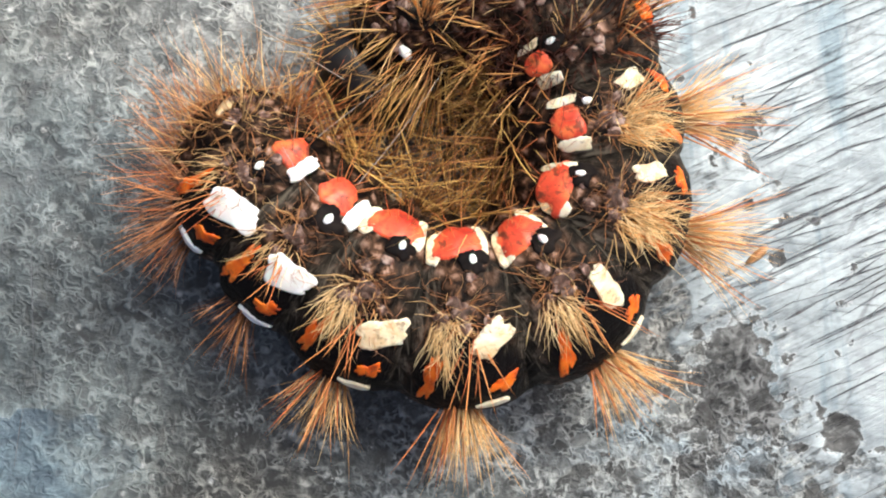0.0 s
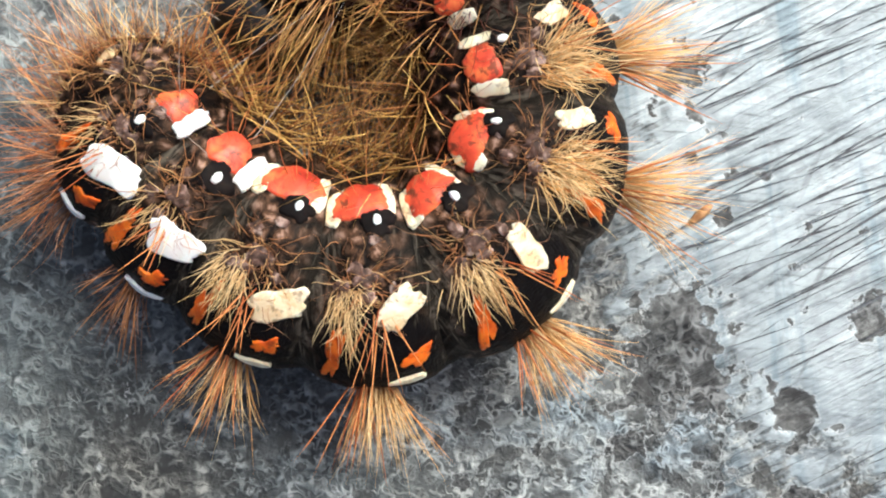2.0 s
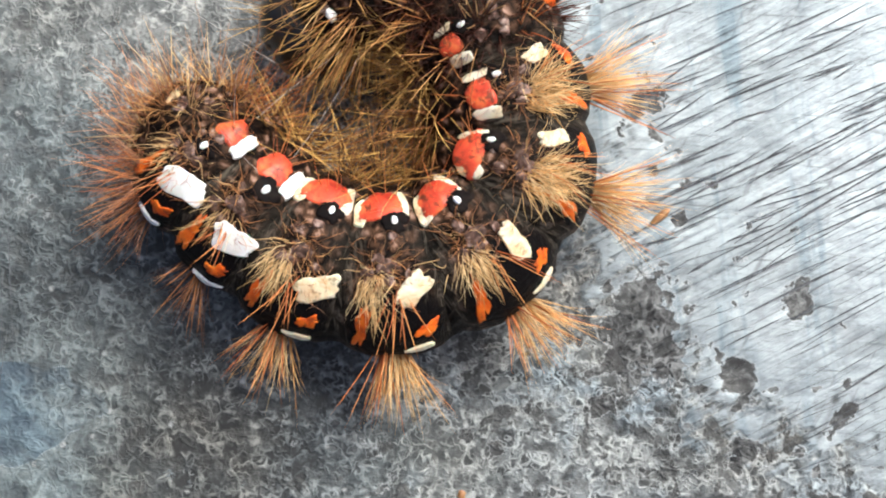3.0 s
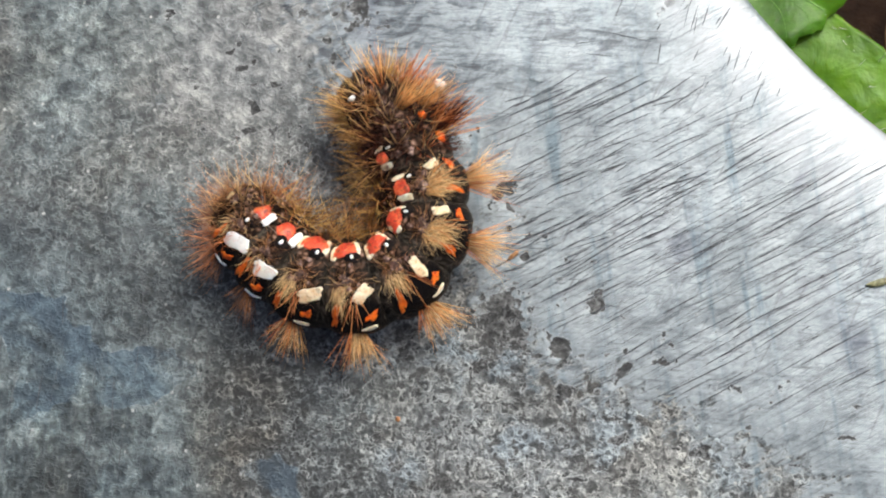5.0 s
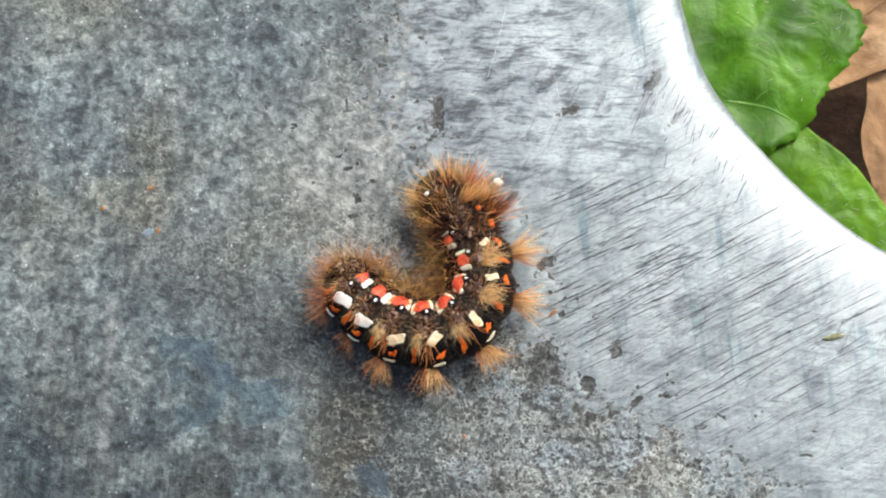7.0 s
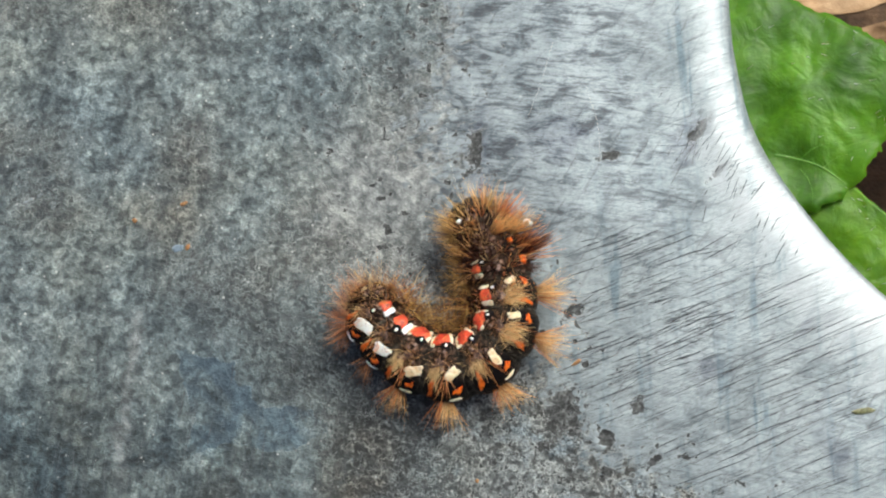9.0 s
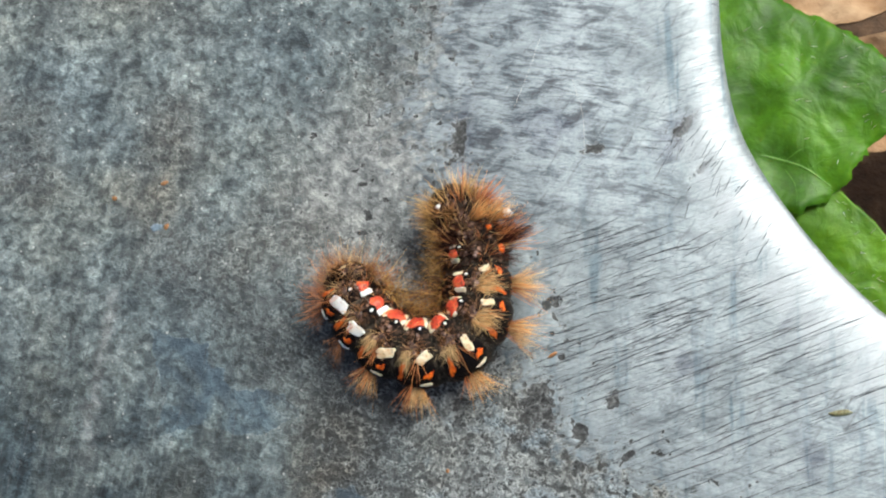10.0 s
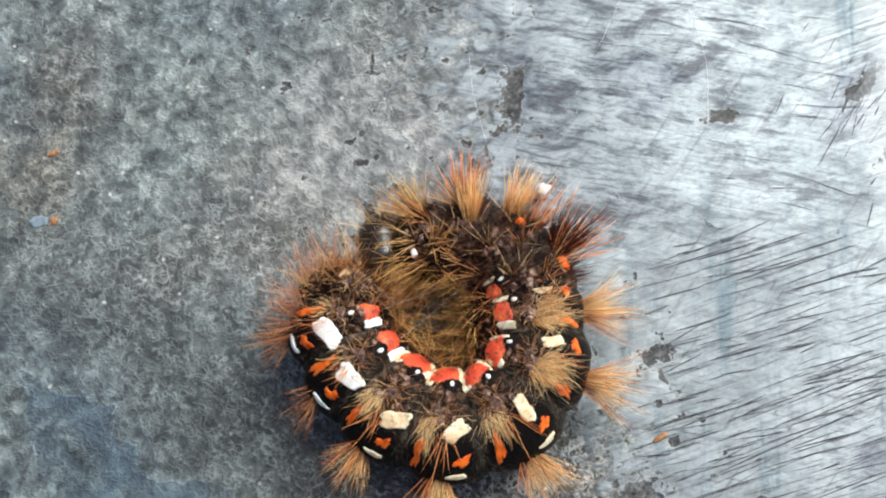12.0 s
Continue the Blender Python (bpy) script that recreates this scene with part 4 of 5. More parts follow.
def build_caterpillar():
    beast = tagged(new("caterpillar"), "hairy brown caterpillar with red, white and orange spots, curled up", "caterpillar")
    rings = []
    last = len(RINGS) - 1
    for k in range(len(RINGS)):
        name = "tail_ring" if k == 0 else ("head" if k == last else "body_ring")
        if k < last:
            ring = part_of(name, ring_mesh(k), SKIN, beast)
        else:
            ring = part_of(name, head_mesh(), HEAD, beast, "glossy black head with pale streaks")
        ring.matrix_basis = REST.placed(k)
        if k == last:
            for sgn in (-1, 1):
                for lean, width in ((0.30, 0.34), (0.85, 0.26)):
                    part_of("face_stripe", stripe_mesh(sgn * lean, width), STRIPE, ring, "tan stripe on the head")
        rings.append(ring)
        sd = 100 * k
        if k == last:
            for w, (ds, deg) in enumerate([(-0.1, -105), (0.1, -75), (-0.15, -50), (0.0, -20), (-0.1, 60), (0.0, 95), (0.2, -95), (0.1, 10), (0.15, 40), (0.2, 80)]):
                tuft("head_hair", k, k + ds - 0.1, deg, 9, 2.1, 1.5, HAIR_GOLD if w % 3 else HAIR_BROWN, ring, sd + 50 + w, width=0.7, rad=0.022, lift=0.7, curl=0.12)
        if 2 <= k <= 9:
            back = {2: -25, 3: -29, 4: -37, 5: -35, 6: -30, 7: -27, 8: -17, 9: -26}[k]
            big = {2: 0.78, 3: 0.80, 7: 0.80, 8: 0.72, 9: 0.60}.get(k, 0.88)
            at = k - 0.07 if 4 <= k <= 6 else k
            pale = CREAM if k > 3 else WHITE
            if k > 3:
                patch("cream_edge", k, at - (0.34 if k < 6 else 0.32), back - 1, 0.70 * big, 1.25 * big, 0.02, CREAM, ring, sd + 1, smooth=0.6, square=0.5, ragged=0.6)
            patch("cream_edge", k, at + (0.37 if k < 6 else 0.33), back - 4, (0.66 if k < 4 else 0.44) * big, 1.3 * big, 0.02, pale, ring, sd + 2, smooth=0.45, square=0.6, ragged=0.6)
            patch("red_wart", k, at + 0.0, back - 3, (1.42 if k < 6 else 1.22) * big, 1.3 * big, 0.07, RED, ring, sd + 3, smooth=0.35, square=0.4, ragged=0.45)
            spot = (0.05, 19) if k == 2 else (0.16, 13) if k == 3 else (0.21, 10)
            patch("black_spot", k, at + spot[0], back + spot[1], 0.92 * max(0.9, big), 0.90 * max(0.9, big), 0.08, BLACK, ring, sd + 4, smooth=0.3, ragged=1.4)
            patch("white_dot", k, at + spot[0] + 0.01, back + spot[1], 0.26, 0.36, 0.13, WHITE, ring, sd + 5, smooth=0.6, ragged=0.4)
        if 2 <= k <= 8:
            white = k <= 3
            ds, deg, size, turn = {2: (0.30, 22, (1.55, 0.82), -20), 3: (0.24, 23, (1.25, 0.85), -8), 4: (0.28, 23, (1.3, 0.72), -25), 5: (0.22, 19, (1.15, 0.70), -40),
                                   6: (0.24, 24, (0.6, 1.25), 10), 7: (0.30, 24, (0.5, 1.0), -15), 8: (0.35, 24, (0.5, 0.9), -20)}[k]
            patch("white_patch", k, k + ds, deg, *size, 0.012, WHITE if white else CREAM, ring, sd + 6, "bright white side patch" if white else "cream side patch", turn=turn, square=1.0, smooth=1.0, ragged=0.7)
            patch("orange_spot", k, k + 0.28, 50, 0.72, 0.48, 0.02, ORANGE, ring, sd + 7, turn=-20, ragged=2.2)
            patch("orange_streak", k, k - 0.25, 43, 0.42, 1.75, 0.02, ORANGE, ring, sd + 8, turn=10, ragged=2.2)
            if k < 7:
                patch("pale_streak", k, k + 0.20, 70, 0.95, 0.34, 0.02, WHITE if white else CREAM, ring, sd + 9, smooth=1.0)
        if k == 1:
            patch("ochre_spot", k, k - 0.1, 12, 0.75, 0.4, 0.05, STRIPE, ring, sd + 7, "ochre spot on the tail", turn=30, ragged=1.6)
        if k == 9:
            patch("orange_spot", k, k + 0.05, 58, 0.7, 0.6, 0.2, ORANGE, ring, sd + 7)
        if k in (10, 11):
            patch("orange_spot", k, k + 0.0, 40, 0.45, 0.45, 0.2, ORANGE, ring, sd + 7)
        if k == 12:
            patch("white_dot", k, k + 0.1, -25, 0.3, 0.45, 0.3, WHITE, ring, sd + 5)
        if k == last:
            continue
        # small brown warts with short hair
        rnd = random.Random(sd)
        for w, (ds, deg) in enumerate([(-0.14, -6), (0.03, 4), (0.2, 7), (-0.22, 8), (0.10, -14), (-0.05, 13)]):
            if 1 <= k <= 12:
                patch("wart", k, k + ds + rnd.uniform(-0.05, 0.05), deg + rnd.uniform(-4, 4), rnd.uniform(0.26, 0.46), rnd.uniform(0.26, 0.46), 0.045, WART, ring, sd + 20 + w)
        if 2 <= k <= 8:
            patch("wart", k, k - 0.02, 3, 0.6, 0.55, 0.08, WART, ring, sd + 30, "pinkish brown wart")
        add_hair(k, ring, sd)
    return beast, rings


def head_point(x, y, z, grow=1.0):
    r = grow * 1.75 * (1 - 0.10 * max(0, x)) * (1 - 0.10 * math.exp(-(y / 0.12) ** 2) * max(0, z + 0.3))
    return ((x * r * 0.85 + 0.3) * MM, y * r * 1.08 * MM, (z * r * 1.05 - 0.1) * MM)


def stripe_mesh(lean, width):
    """A slim raised band from the crown of the head down its face."""
    verts, faces, n = [], [], 14
    for i in range(n):
        u = i / (n - 1)
        a = radians(35 + 85 * u)
        w = 0.75 * width * math.sin(math.pi * (0.12 + 0.8 * u)) * 0.5
        for side, grow in ((-w, 1.0), (0, 1.035), (w, 1.0)):
            v = Vector((math.sin(a), lean * (0.35 + 0.75 * u) + side, math.cos(a))).normalized()
            verts.append(head_point(v.x, v.y, v.z, grow))
    for i in range(n - 1):
        b = 3 * i
        faces += [(b, b + 3, b + 4, b + 1), (b + 1, b + 4, b + 5, b + 2)]
    return mesh_from("face_stripe", verts, faces)


def head_mesh():
    verts, faces = [], []
    nu, nv = 18, 28
    for i in range(nu + 1):
        a = math.pi * i / nu
        for j in range(nv):
            b = 2 * math.pi * j / nv
            x, y, z = math.cos(a), math.sin(a) * math.cos(b), math.sin(a) * math.sin(b)
            r = 1.75 * (1 - 0.10 * max(0, x)) * (1 - 0.10 * math.exp(-(y / 0.12) ** 2) * max(0, z + 0.3))
            verts.append(((x * r * 0.85 + 0.3) * MM, y * r * 1.08 * MM, (z * r * 1.05 - 0.1) * MM))
    for i in range(nu):
        for j in range(nv):
            a, b = i * nv + j, i * nv + (j + 1) % nv
            faces.append((a, b, b + nv, a + nv))
    return mesh_from("head", verts, faces)


def add_hair(k, ring, sd):
    if k == 0:
        for w, (s, deg) in enumerate([(0.0, -40), (0.0, 20), (-0.2, 60), (-0.3, -10), (0.1, -90), (0.1, 100), (-0.35, 40)]):
            tuft("hair_tuft", k, s, deg, 40, 2.6, 1.6, (HAIR_BROWN, HAIR_RED, HAIR_DUSK)[w % 3], ring, sd + 50 + w, width=0.9, rad=0.015, curl=0.12)
        for w, (s, deg) in enumerate([(-0.1, -25), (0.2, 15), (-0.3, 35), (-0.2, -65)]):
            tuft("tangle", k, s, deg, 34, 0.8, 0.9, HAIR_BROWN if w % 2 else HAIR_STRAW, ring, sd + 70 + w, width=0.7, rad=0.018, lift=0.4, curl=0.5, mess=0.6, wave=0.18)
            tuft("pale_tuft", k, s, deg, 13, 2.2, 1.5, HAIR_TAN if w % 2 else HAIR_STRAW, ring, sd + 60 + w, width=0.45, rad=0.021, curl=0.15)
        return
    if k == 1:
        for w, (s, deg) in enumerate([(1.0, -60), (1.0, -10), (0.9, 35), (1.0, 75), (0.8, 95), (1.1, -100), (1.2, 60), (1.25, 88), (1.0, 112)]):
            tuft("hair_tuft", k, s, deg, 28, 2.5, 1.6, (HAIR_RED, HAIR_BROWN, HAIR_DUSK)[w % 3], ring, sd + 50 + w, width=0.9, rad=0.015, curl=0.12)
        for w, (s, deg) in enumerate([(0.9, -40), (1.1, 0), (0.9, 25), (1.1, 50)]):
            tuft("tangle", k, s, deg, 34, 0.8, 0.9, HAIR_STRAW if w % 2 else HAIR_BROWN, ring, sd + 70 + w, width=0.7, rad=0.018, lift=0.4, curl=0.5, mess=0.6, wave=0.18)
            tuft("pale_tuft", k, s, deg, 11, 1.9, 1.5, HAIR_STRAW if w % 2 else HAIR_TAN, ring, sd + 60 + w, width=0.4, rad=0.021, curl=0.2)
        return
    if k == 2:
        for w, deg in enumerate((58, 78, 100)):
            tuft("hair_tuft", k, k - 0.25, deg, 34, 2.3, 1.8, (HAIR_DUSK, HAIR_RED, HAIR_BROWN)[w], ring, sd + 30 + w, width=0.8, rad=0.015, curl=0.12)
    if k <= 8:
        outer = HAIR_PALE if k == 4 else (HAIR_PALE if k >= 5 else HAIR_BROWN)
        big = {2: 0.9, 3: 0.85, 4: 1.0, 5: 1.05, 6: 1.05, 7: 1.1, 8: 1.1}[k]
        n = {2: 38, 3: 28, 4: 52, 5: 85, 6: 95, 7: 120, 8: 125}[k]
        tuft("side_tuft", k, k + 0.0, 92, n, (2.35 if k < 7 else 2.65) * big, 1.15, outer, ring, sd + 40, width=0.45, rad=0.016, out=0.35, droop=0.22, curl=0.13, label="fan of side bristles")
        tuft("side_tuft", k, k + 0.0, 86, int(0.6 * n), 2.0 * big, 1.0, HAIR_CREAM if k > 3 else HAIR_DUSK, ring, sd + 39, width=0.45, rad=0.016, out=0.45, droop=0.12, curl=0.13)
        tuft("side_tuft", k, k - 0.05, 80, 16, (2.7 if k < 7 else 3.0) * big, 1.5, HAIR_RED if k > 3 else HAIR_BROWN, ring, sd + 41, width=0.5, out=0.5, rad=0.028)
        tuft("flank_tuft", k, k - 0.18, 12, 84 if k > 3 else 22, 1.1 * big, 0.5, HAIR_CREAM if k < 7 else HAIR_PALE, ring, sd + 42, rad=0.017, width=0.40, out=1.0, lift=0.25, mess=0.2, curl=0.2, droop=0.3, wave=0.05)
        tuft("flank_tuft", k, k - 0.15, 24, 22 if k > 3 else 8, 1.1 * big, 0.4, HAIR_STRAW, ring, sd + 47, rad=0.017, width=0.30, out=1.1, lift=0.25, mess=0.2, curl=0.18, droop=0.3, wave=0.05)
        tuft("flank_tuft", k, k + 0.05, 24, 9, 2.2 * big, 0.8, HAIR_RED, ring, sd + 48, rad=0.024, width=0.35, out=1.2, lift=0.4, mess=0.2)
        if k >= 7:
            tuft("flank_tuft", k, k - 0.08, 20, 170, 1.35, 0.8, HAIR_CREAM, ring, sd + 49, rad=0.018, width=0.55, out=0.9, lift=0.4, mess=0.22, curl=0.3, droop=0.3, wave=0.08)
        for w, (ds, deg) in enumerate([(-0.15, -8), (0.2, 8), (0.0, 2), (-0.3, 10)]):
            tuft("back_tuft", k, k + ds, deg, 3, 0.9, 1.4, HAIR_STRAW if w % 2 else HAIR_BROWN, ring, sd + 43 + w, width=0.6, rad=0.018, curl=0.45)
        for w in range(4):
            tuft("tangle", k, k - 0.16 + 0.10 * w, -3 + 7 * w, (22 if 3 < k < 7 else 16), 0.75, 0.6, (HAIR_BROWN, HAIR_STRAW, HAIR_TAN, HAIR_DUSK)[w], ring, sd + 64 + w, width=0.42, rad=0.017, lift=0.25, curl=0.6, droop=0.3, mess=0.7, wave=0.22, label="short tangled pale hair")
        tuft("tangle", k, k - 0.02, 4, 30, 0.8, 0.8, HAIR_BROWN, ring, sd + 68, width=0.5, rad=0.022, lift=0.3, curl=0.6, mess=0.7, wave=0.2)
        tuft("back_tuft", k, k, {2: -25, 3: -29, 4: -37, 5: -35, 6: -30, 7: -25, 8: -24}[k] - 8, 9, 1.3, 1.5, HAIR_RED, ring, sd + 69, width=0.4, rad=0.016, curl=0.2)
        # long bristles over the hollow of the bend
        tuft("inner_tuft", k, k, -75, 22, 3.4, 2.8, HAIR_GOLD, ring, sd + 60, rad=0.026, width=0.9, lift=0.9, lean=(0, 0, 0.4), curl=0.18, mess=0.3)
        tuft("inner_tuft", k, k + 0.1, -78, 22, 3.0, 1.2, HAIR_BROWN, ring, sd + 61, width=0.6, lean=(0, 0, 0.2))
        tuft("inner_tuft", k, k - 0.1, -105, 26, 3.2, 2.6, HAIR_GOLD, ring, sd + 62, rad=0.024, width=0.9, curl=0.18, mess=0.3, lean=(0, 0, 0.25))
        if k < 4:
            tuft("long_bristle", k, k, -30, 2, 4.5, 1.2, SILK, ring, sd + 63, width=1.0, rad=0.012)
        return
    # front rings: dense dark fur with paler brushes on the outer side
    ahead = REST.at(k)[1]
    for w, (ds, deg) in enumerate([(0, -75), (0.1, -45), (-0.1, -15), (0.1, 15), (0, 45), (-0.05, 75), (0.0, 105), (0, -105)]):
        mat = HAIR_DARK if k < 12 and (deg > -60 or w % 2) else HAIR_BROWN
        if deg < -60 or (k == 12 and w % 2):
            mat = HAIR_GOLD
        tuft("fur", k, k + ds, deg, (34 if k < 12 else 13) + (16 if deg < -70 else 0), 2.2 if deg < -70 else 1.4, 1.5, mat, ring, sd + 50 + w, width=0.9, lean=tuple(0.22 * ahead * (k - 9)))
    if k < 12:
        tuft("tangle", k, k + 0.1, 5, 8, 1.3, 2.6, HAIR_STRAW, ring, sd + 82, width=1.2, lift=0.5, curl=0.5)
        tuft("tangle", k, k, 10, 50, 1.4, 2.6, HAIR_DARK, ring, sd + 80, width=1.2, lift=0.8, curl=0.4)
        tuft("tangle", k, k, -25, 45, 1.5, 2.6, HAIR_DARK, ring, sd + 81, width=1.2, lift=0.8, curl=0.4)
    for w, (ds, deg) in enumerate([(0.2, 50), (-0.2, 25), (0.15, -5), (-0.1, -40), (0.3, 70), (0.0, 35)]):
        tuft("stray_hair", k, k + ds, deg, 9, 2.2, 1.2, (HAIR_TAN, HAIR_RED, HAIR_STRAW)[w % 3], ring, sd + 90 + w, width=0.35, rad=0.027, lean=tuple(0.3 * ahead * (k - 9)))
    if k == 9:
        tuft("dark_brush", k, k + 0.35, 72, 170, 2.9, 0.8, HAIR_DARK, ring, sd + 70, width=0.6, out=0.5, rad=0.027, label="dense dark russet brush")
        tuft("dark_brush", k, k + 0.25, 78, 40, 3.2, 1.0, HAIR_RED, ring, sd + 69, width=0.6, out=0.5, rad=0.027)
    if k == 10:
        tuft("pale_brush", k, k + 0.25, 60, 80, 2.4, 0.6, HAIR_PALE, ring, sd + 71, width=0.45, out=0.5, rad=0.027, label="pale tan brush")
        tuft("russet_brush", k, k - 0.1, 62, 34, 2.4, 0.7, HAIR_RED, ring, sd + 72, width=0.5, out=0.4, rad=0.027)
    if k == 11:
        tuft("pale_brush", k, k - 0.15, 20, 90, 2.3, 0.5, HAIR_PALE, ring, sd + 71, width=0.32, out=0.8, rad=0.027, label="pale tan brush")
        tuft("russet_brush", k, k + 0.15, 62, 44, 2.6, 0.6, HAIR_RED, ring, sd + 72, width=0.4, out=0.4, rad=0.027)
        tuft("russet_brush", k, k + 0.05, 66, 30, 2.3, 0.6, HAIR_RED, ring, sd + 76, width=0.4, out=0.4, rad=0.027)
    if k == 12:
        tuft("pale_brush", k, k - 0.35, -12, 50, 2.0, 0.6, HAIR_PALE, ring, sd + 87, width=0.3, rad=0.027, label="pale tan brush")
        tuft("pale_brush", k, k + 0.1, 62, 46, 2.2, 1.0, HAIR_GOLD, ring, sd + 71, width=0.5, out=0.3, rad=0.027, lean=tuple(0.6 * ahead), label="pale tan collar brush")
        for w, deg in enumerate((30, -20, -60, 95, -85, -40, -105, -70)):
            tuft("fore_hair", k, k + 0.3, deg, 10 if deg > -30 else 17, 2.4, 0.9, HAIR_GOLD if w % 2 else HAIR_TAN, ring, sd + 73 + w, width=0.8, lift=0.9, lean=tuple(0.9 * ahead))


# ---- leaves and litter beyond the rim ----
def leaf(name, outline, z0, mat, label, rib, hair_seed, rise=(0.0, 0.0), tag="leaf", teeth=0.018):
    """A leaf with a toothed margin: outline in millimetres round the blade, a midrib and side veins."""
    rnd = random.Random(hair_seed)
    o = curve_through(outline + [outline[0]], 150)[:-1]
    c = o.mean(0)
    n, rings = len(o), 16
    verts, faces = [], []

    def z_at(x, y):
        d = abs((x - rib[0][0]) * (rib[1][1] - rib[0][1]) - (y - rib[0][1]) * (rib[1][0] - rib[0][0])) / math.dist(rib[0], rib[1])
        return z0 + rise[0] * (x - c[0]) + rise[1] * (y - c[1]) + 0.16 * d - 0.012 * d * d + 0.6 * noise.noise((x * 0.28, y * 0.28, z0)) + 0.12 * noise.noise((x * 1.1, y * 1.1, z0))

    verts.append((c[0], c[1], z_at(*c)))
    for i in range(1, rings + 1):
        q = i / rings
        for j in range(n):
            x, y = c + (o[j] - c) * q
            if i == rings:
                tooth = 1 + teeth * ((j % 7) / 6.0) * (0.4 + 0.9 * abs(math.sin(j * 1.7)))
                x, y = c + (o[j] - c) * tooth
            verts.append((x, y, z_at(x, y)))
    for j in range(n):
        faces.append((0, 1 + j, 1 + (j + 1) % n))
    for i in range(rings - 1):
        a, b = 1 + i * n, 1 + (i + 1) * n
        for j in range(n):
            faces.append((a + j, b + j, b + (j + 1) % n, a + (j + 1) % n))
    nv = len(verts)
    verts += [(x, y, z - 0.25) for x, y, z in verts]
    faces += [tuple(v + nv for v in f[::-1]) for f in faces]
    a = 1 + (rings - 1) * n
    faces += [(a + j, a + j + nv, a + (j + 1) % n + nv, a + (j + 1) % n) for j in range(n)]
    top = tagged(new(name), label, tag)
    blade = part_of("blade", mesh_from("blade", np.array(verts) * MM, faces), mat, top)
    # midrib and side veins as slim raised ridges
    def ridge(p, q, w0, w1, nm):
        vs, fs, m = [], [], 12
        dx, dy = q[0] - p[0], q[1] - p[1]
        ln = math.hypot(dx, dy)
        sx, sy = -dy / ln, dx / ln
        for i in range(m):
            u = i / (m - 1)
            x, y = p[0] + dx * u + sx * 0.5 * math.sin(u * 3.1), p[1] + dy * u + sy * 0.5 * math.sin(u * 3.1)
            w = w0 + (w1 - w0) * u
            z = z_at(x, y)
            vs += [(x - sx * w, y - sy * w, z - 0.02), (x, y, z + w * 0.8), (x + sx * w, y + sy * w, z - 0.02)]
        for i in range(m - 1):
            b = 3 * i
            fs += [(b, b + 3, b + 4, b + 1), (b + 1, b + 4, b + 5, b + 2)]
        part_of(nm, mesh_from(nm, np.array(vs) * MM, fs), VEIN, top, "pale green vein")

    ridge(rib[0], rib[1], 0.17, 0.08, "midrib")
    for u in (0.3, 0.62):
        bx, by = rib[0][0] + (rib[1][0] - rib[0][0]) * u, rib[0][1] + (rib[1][1] - rib[0][1]) * u
        for sgn in (-1, 1):
            ang = math.atan2(rib[1][1] - rib[0][1], rib[1][0] - rib[0][0]) + sgn * 0.85
            ln = 4.2 * (1 - 0.35 * u)
            ridge((bx, by), (bx + ln * math.cos(ang), by + ln * math.sin(ang)), 0.05, 0.015, "side_vein")
    jobs = []
    for _ in range(40):
        q, j = math.sqrt(rnd.random()), rnd.randrange(n)
        x, y = c + (o[j] - c) * q * 0.97
        jobs.append((np.array((x, y, z_at(x, y))), np.array((rnd.gauss(0.5, 0.4), rnd.gauss(0, 0.4), 0.7)), rnd.uniform(0.4, 0.9), np.zeros(3), 0.03, 0.0))
    v, f = hairs(jobs)
    part_of("leaf_hair", mesh_from("leaf_hair", np.array(v) * MM, f), SILK, top, "short pale hairs", kind="stuff")
    return top


def build_leaves():
    leaf("toothed_leaf", [(15, 31), (17, 20), (22, 12), (26.5, 10), (30.2, 11.9), (32.2, 15.2), (34.8, 18.4), (35.2, 21.0), (33.0, 23.2), (30.0, 25.2), (25.4, 27.4), (20.6, 30)], -5.0, LEAF,
         "bright green toothed leaf with pale hairs, tucked under the plate's rim", [(24.3, 14.4), (29.9, 12.2)], 3, rise=(0.06, 0.02), teeth=0.05)
    leaf("toothed_leaf", [(24.5, 9.5), (27.5, 5), (33, 1), (38, -3), (42, -2.0), (38.6, 1.8), (36.4, 5.4), (34.3, 8.6), (31.8, 11.0), (29.0, 12.6)], -6.3, LEAF_LOW,
         "yellow-green leaf lying lower under the plate's rim", [(25, 9), (33, -4)], 8, rise=(-0.02, 0.05), teeth=0.015)


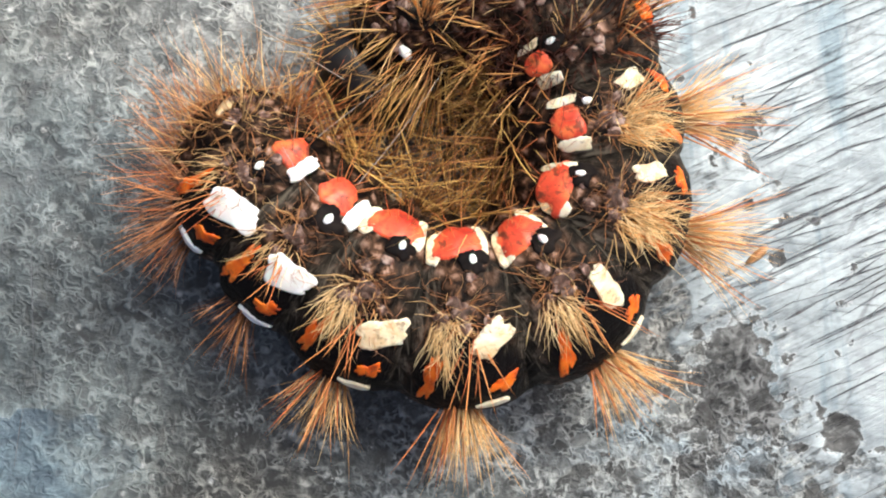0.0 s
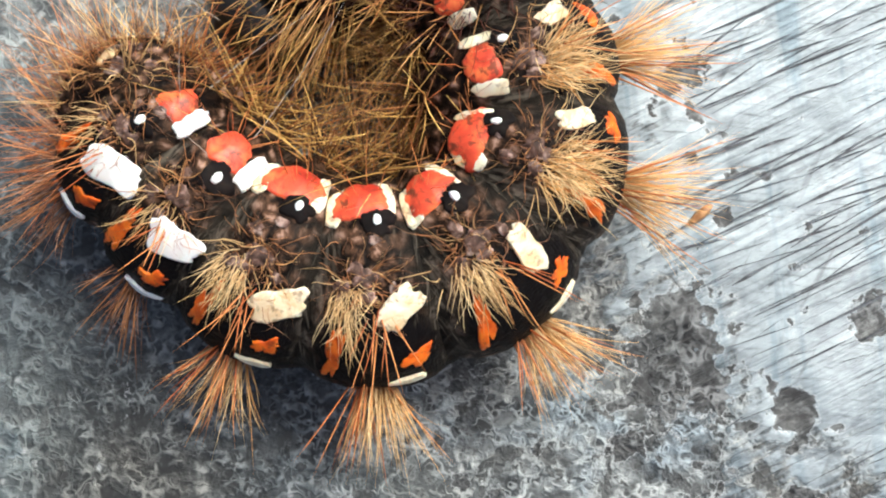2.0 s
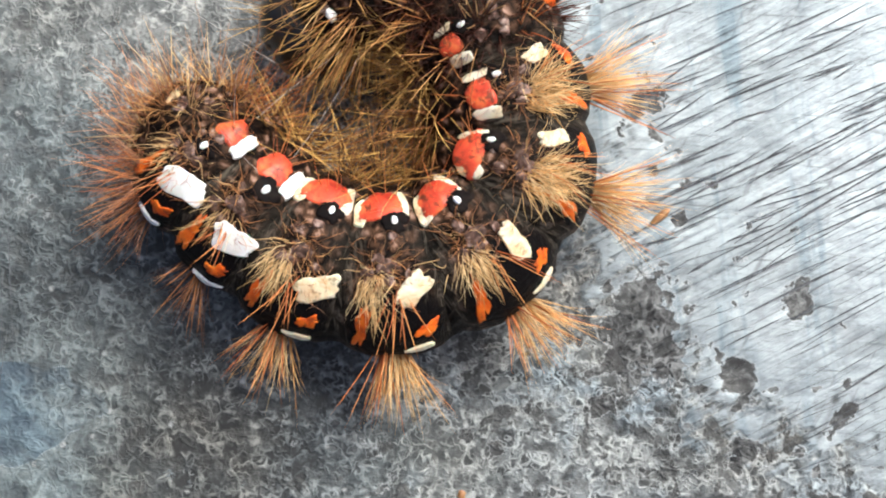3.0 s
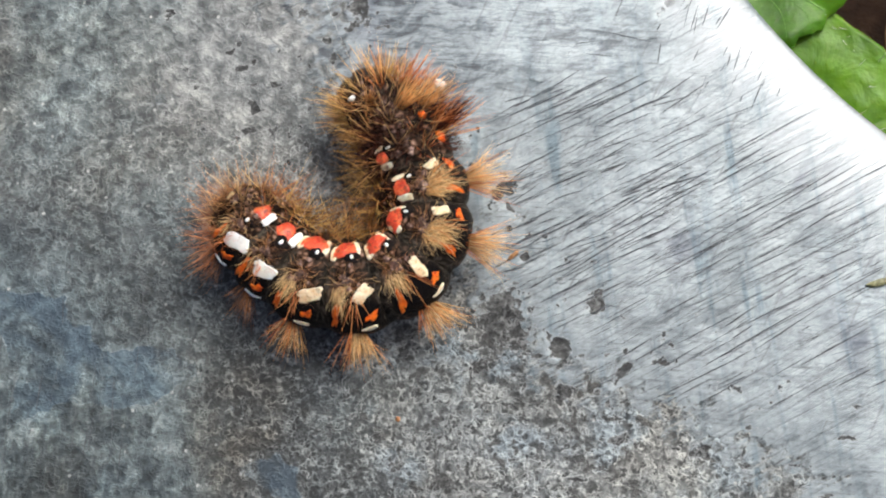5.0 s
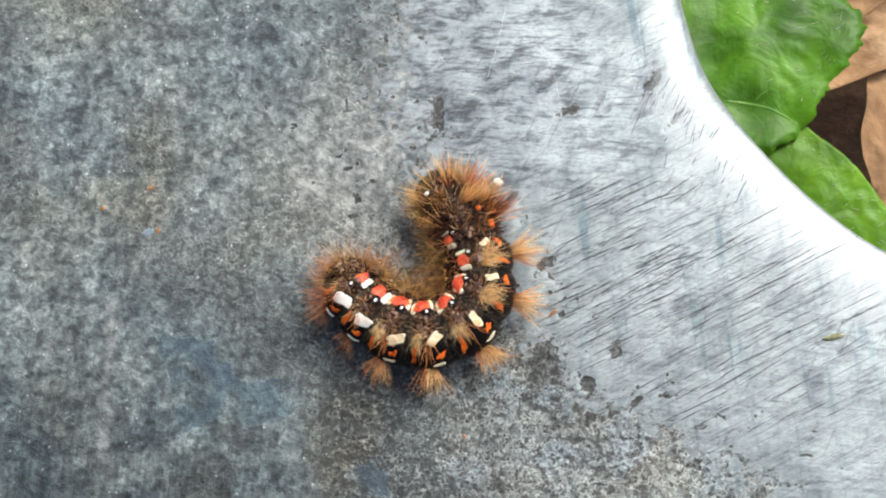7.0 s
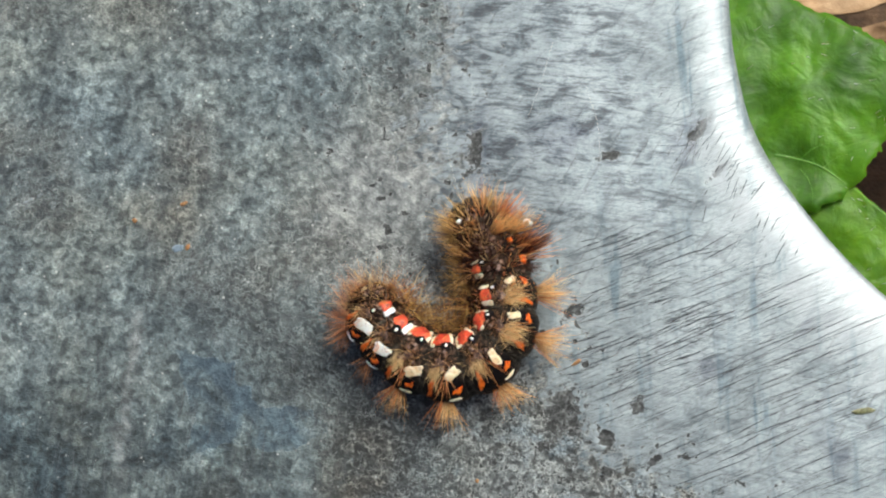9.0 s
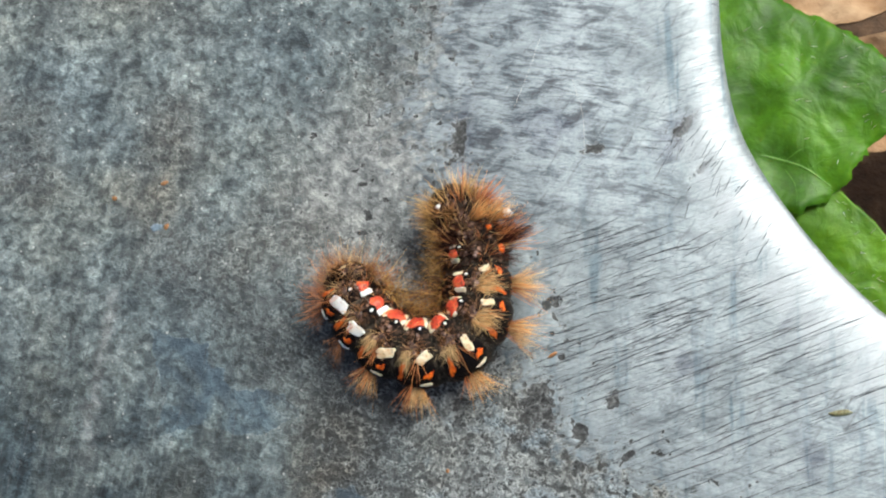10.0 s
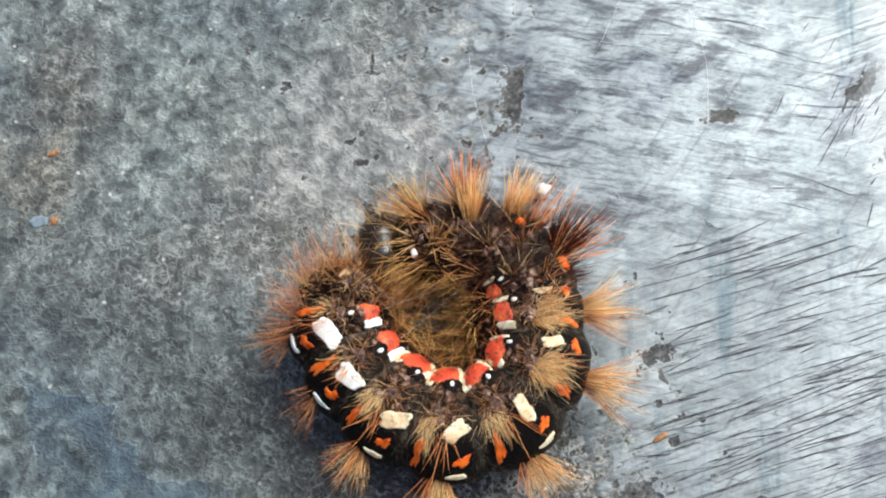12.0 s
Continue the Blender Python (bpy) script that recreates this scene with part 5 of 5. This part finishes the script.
def build_litter():
    rnd = random.Random(4)
    for x, y, r, turn in ((40, 29, 8, 30), (44.5, 12.5, 8, 100), (33, 40, 9, 10), (52, 30, 9, 60), (50, 5, 8, 140), (24, 48, 8, 70)):
        verts, faces, n, rings = [], [], 60, 14
        ph = rnd.uniform(0, 6)
        for i in range(rings + 1):
            q = i / rings
            for j in range(n):
                a = 2 * math.pi * j / n
                rr = r * q * (1 + 0.12 * math.sin(3 * a + ph) + 0.07 * math.sin(7 * a))
                u, v = rr * math.cos(a) * 1.25, rr * math.sin(a) * 0.7
                c, s = math.cos(radians(turn)), math.sin(radians(turn))
                px, py = x + u * c - v * s, y + u * s + v * c
                verts.append((px, py, -25 + 0.05 * v * v + 2.4 * noise.noise((px * 0.22, py * 0.22, x)) + 0.5 * noise.noise((px * 0.8, py * 0.8, x))))
                if i == 0:
                    break
        faces += [(0, 1 + j, 1 + (j + 1) % n) for j in range(n)]
        for i in range(rings - 1):
            a, b = 1 + i * n, 1 + (i + 1) * n
            faces += [(a + j, b + j, b + (j + 1) % n, a + (j + 1) % n) for j in range(n)]
        nv = len(verts)
        verts += [(px, py, pz - 0.4) for px, py, pz in verts]
        faces += [tuple(v + nv for v in f[::-1]) for f in faces]
        top = tagged(new("dry_leaf"), "curled tan dead leaf lying on the soil", "leaf", "dead leaves on the soil")
        part_of("blade", mesh_from("blade", np.array(verts) * MM, faces), DRY, top)
        rib, quads = [], []
        c, s = math.cos(radians(turn)), math.sin(radians(turn))
        for i in range(25):
            u = r * (2.3 * i / 24 - 1.15)
            for side, up in ((-0.22, 0.02), (0.0, 0.32), (0.22, 0.02)):
                px, py = x + u * c - side * s, y + u * s + side * c
                rib.append((px, py, -25 + up + 2.4 * noise.noise((px * 0.22, py * 0.22, x)) + 0.5 * noise.noise((px * 0.8, py * 0.8, x))))
        for i in range(24):
            b = 3 * i
            quads += [(b, b + 3, b + 4, b + 1), (b + 1, b + 4, b + 5, b + 2)]
        part_of("midrib", mesh_from("midrib", np.array(rib) * MM, quads), DRY, top)


def crumb(name, x, y, sx, sy, sz, turn, mat, label, seed, z=0.0):
    bm = bmesh.new()
    bmesh.ops.create_icosphere(bm, subdivisions=3, radius=1)
    for v in bm.verts:
        v.co *= 1 + 0.35 * noise.noise(v.co * 1.6 + Vector((seed, 0, 0)))
        v.co = Vector((v.co.x * sx, v.co.y * sy, v.co.z * sz)) * MM
    me = bpy.data.meshes.new(name)
    bm.to_mesh(me)
    bm.free()
    me.polygons.foreach_set("use_smooth", [True] * len(me.polygons))
    me.materials.append(mat)
    ob = tagged(new(name, me), label, name.replace("_", " "))
    ob.matrix_basis = pose(x * MM, y * MM, (z + sz * 0.5 - 0.1) * MM, 0, 0, turn)
    return ob


def build_crumbs():
    crumb("crumb", -23.5, 7.1, 0.34, 0.15, 0.10, 30, CRUMB, "tiny orange-brown crumb on the plate", 1)
    crumb("crumb", -22.7, 3.5, 0.26, 0.18, 0.10, 70, CRUMB, "tiny orange-brown crumb on the plate", 2)
    crumb("crumb", -27.6, 5.5, 0.22, 0.2, 0.1, 20, CRUMB, "tiny orange-brown crumb on the plate", 3)
    crumb("crumb", 2.6, -13.4, 0.13, 0.17, 0.09, 0, CRUMB, "tiny orange-brown crumb on the plate", 5)
    crumb("crumb", 9.6, -3.9, 0.14, 0.42, 0.13, -50, CRUMB, "tiny orange-brown crumb on the plate", 6)
    crumb("moss_scrap", 30.7, -6.1, 0.75, 0.22, 0.14, 12, MOSS, "scrap of olive moss on the plate", 7)
    crumb("blue_flake", -23.55, 3.35, 0.5, 0.3, 0.05, 10, BLUE_FLAKE, "tiny pale blue flake on the plate", 9)
    return crumb("pale_crumb", 5.9, 6.6, 0.45, 0.35, 0.5, 20, PALE_CRUMB, "white flake dragged along beside the caterpillar", 8)


def build_silk():
    rnd = random.Random(21)
    for p, q in (((-9.5, 5, 0.1), (-3.2, 0.3, 5.2)), ((4.6, 15.5, 0.05), (6.2, 21.5, 0.6)), ((-2, 14.5, 0.05), (0.6, 7.0, 5.2)), ((10.5, 12, 0.05), (9, 18, 0.3))):
        p, q = np.array(p), np.array(q)
        mid = (p + q) / 2 + np.array((rnd.uniform(-0.6, 0.6), rnd.uniform(-0.6, 0.6), 0.3))
        pts = curve_through([p, mid, q], 14)
        verts, faces = [], []
        for i, c in enumerate(pts):
            for a in range(3):
                verts.append(c + 0.010 * np.array((math.cos(2.1 * a), math.sin(2.1 * a), math.sin(2.1 * a + 1))))
        for i in range(len(pts) - 1):
            for a in range(3):
                b = (a + 1) % 3
                faces.append((3 * i + a, 3 * i + b, 3 * i + 3 + b, 3 * i + 3 + a))
        me = mesh_from("silk_thread", np.array(verts) * MM, faces)
        me.materials.append(SILK)
        tagged(new("silk_thread", me), "fine pale loose thread lying on the plate", "thread", "loose threads on the plate")


build_ground()
plate = build_plate()
build_scratches(plate)
caterpillar, body_rings = build_caterpillar()
build_leaves()
build_litter()
pale_flake = build_crumbs()
build_silk()


def motions():
    """The caterpillar shuffles forward a little, then its front end uncurls."""
    walk(caterpillar, [(t, pose(ax * MM, ay * MM, 0)) for t, ax, ay, bx, by in CREEP])
    z = pale_flake.matrix_basis.translation.z
    walk(pale_flake, [(0, pose(0.0053, 0.0066, z, 0, 0, 20)), (7.7, pose(0.0053, 0.0066, z, 0, 0, 20)), (9.4, pose(0.0050, 0.0067, z, 0, 0, 20)), (10.15, pose(0.0049, 0.0068, z, 0, 0, 20)),
                      (10.9, pose(0.0030, 0.0075, z, 0, 0, 50)), (12, pose(0.0026, 0.0076, z, 0, 0, 50))])
    when = sorted({row[0] for row in CREEP} | {row[0] for row in STAGES + ROLLED})
    shapes = [(t, Spine(centres_at(t))) for t in when]
    for k in range(len(RINGS)):
        walk(body_rings[k], [(t, shape.placed(k, ROLL[k] * between(ROLLED, t)[0])) for t, shape in shapes])


motions()
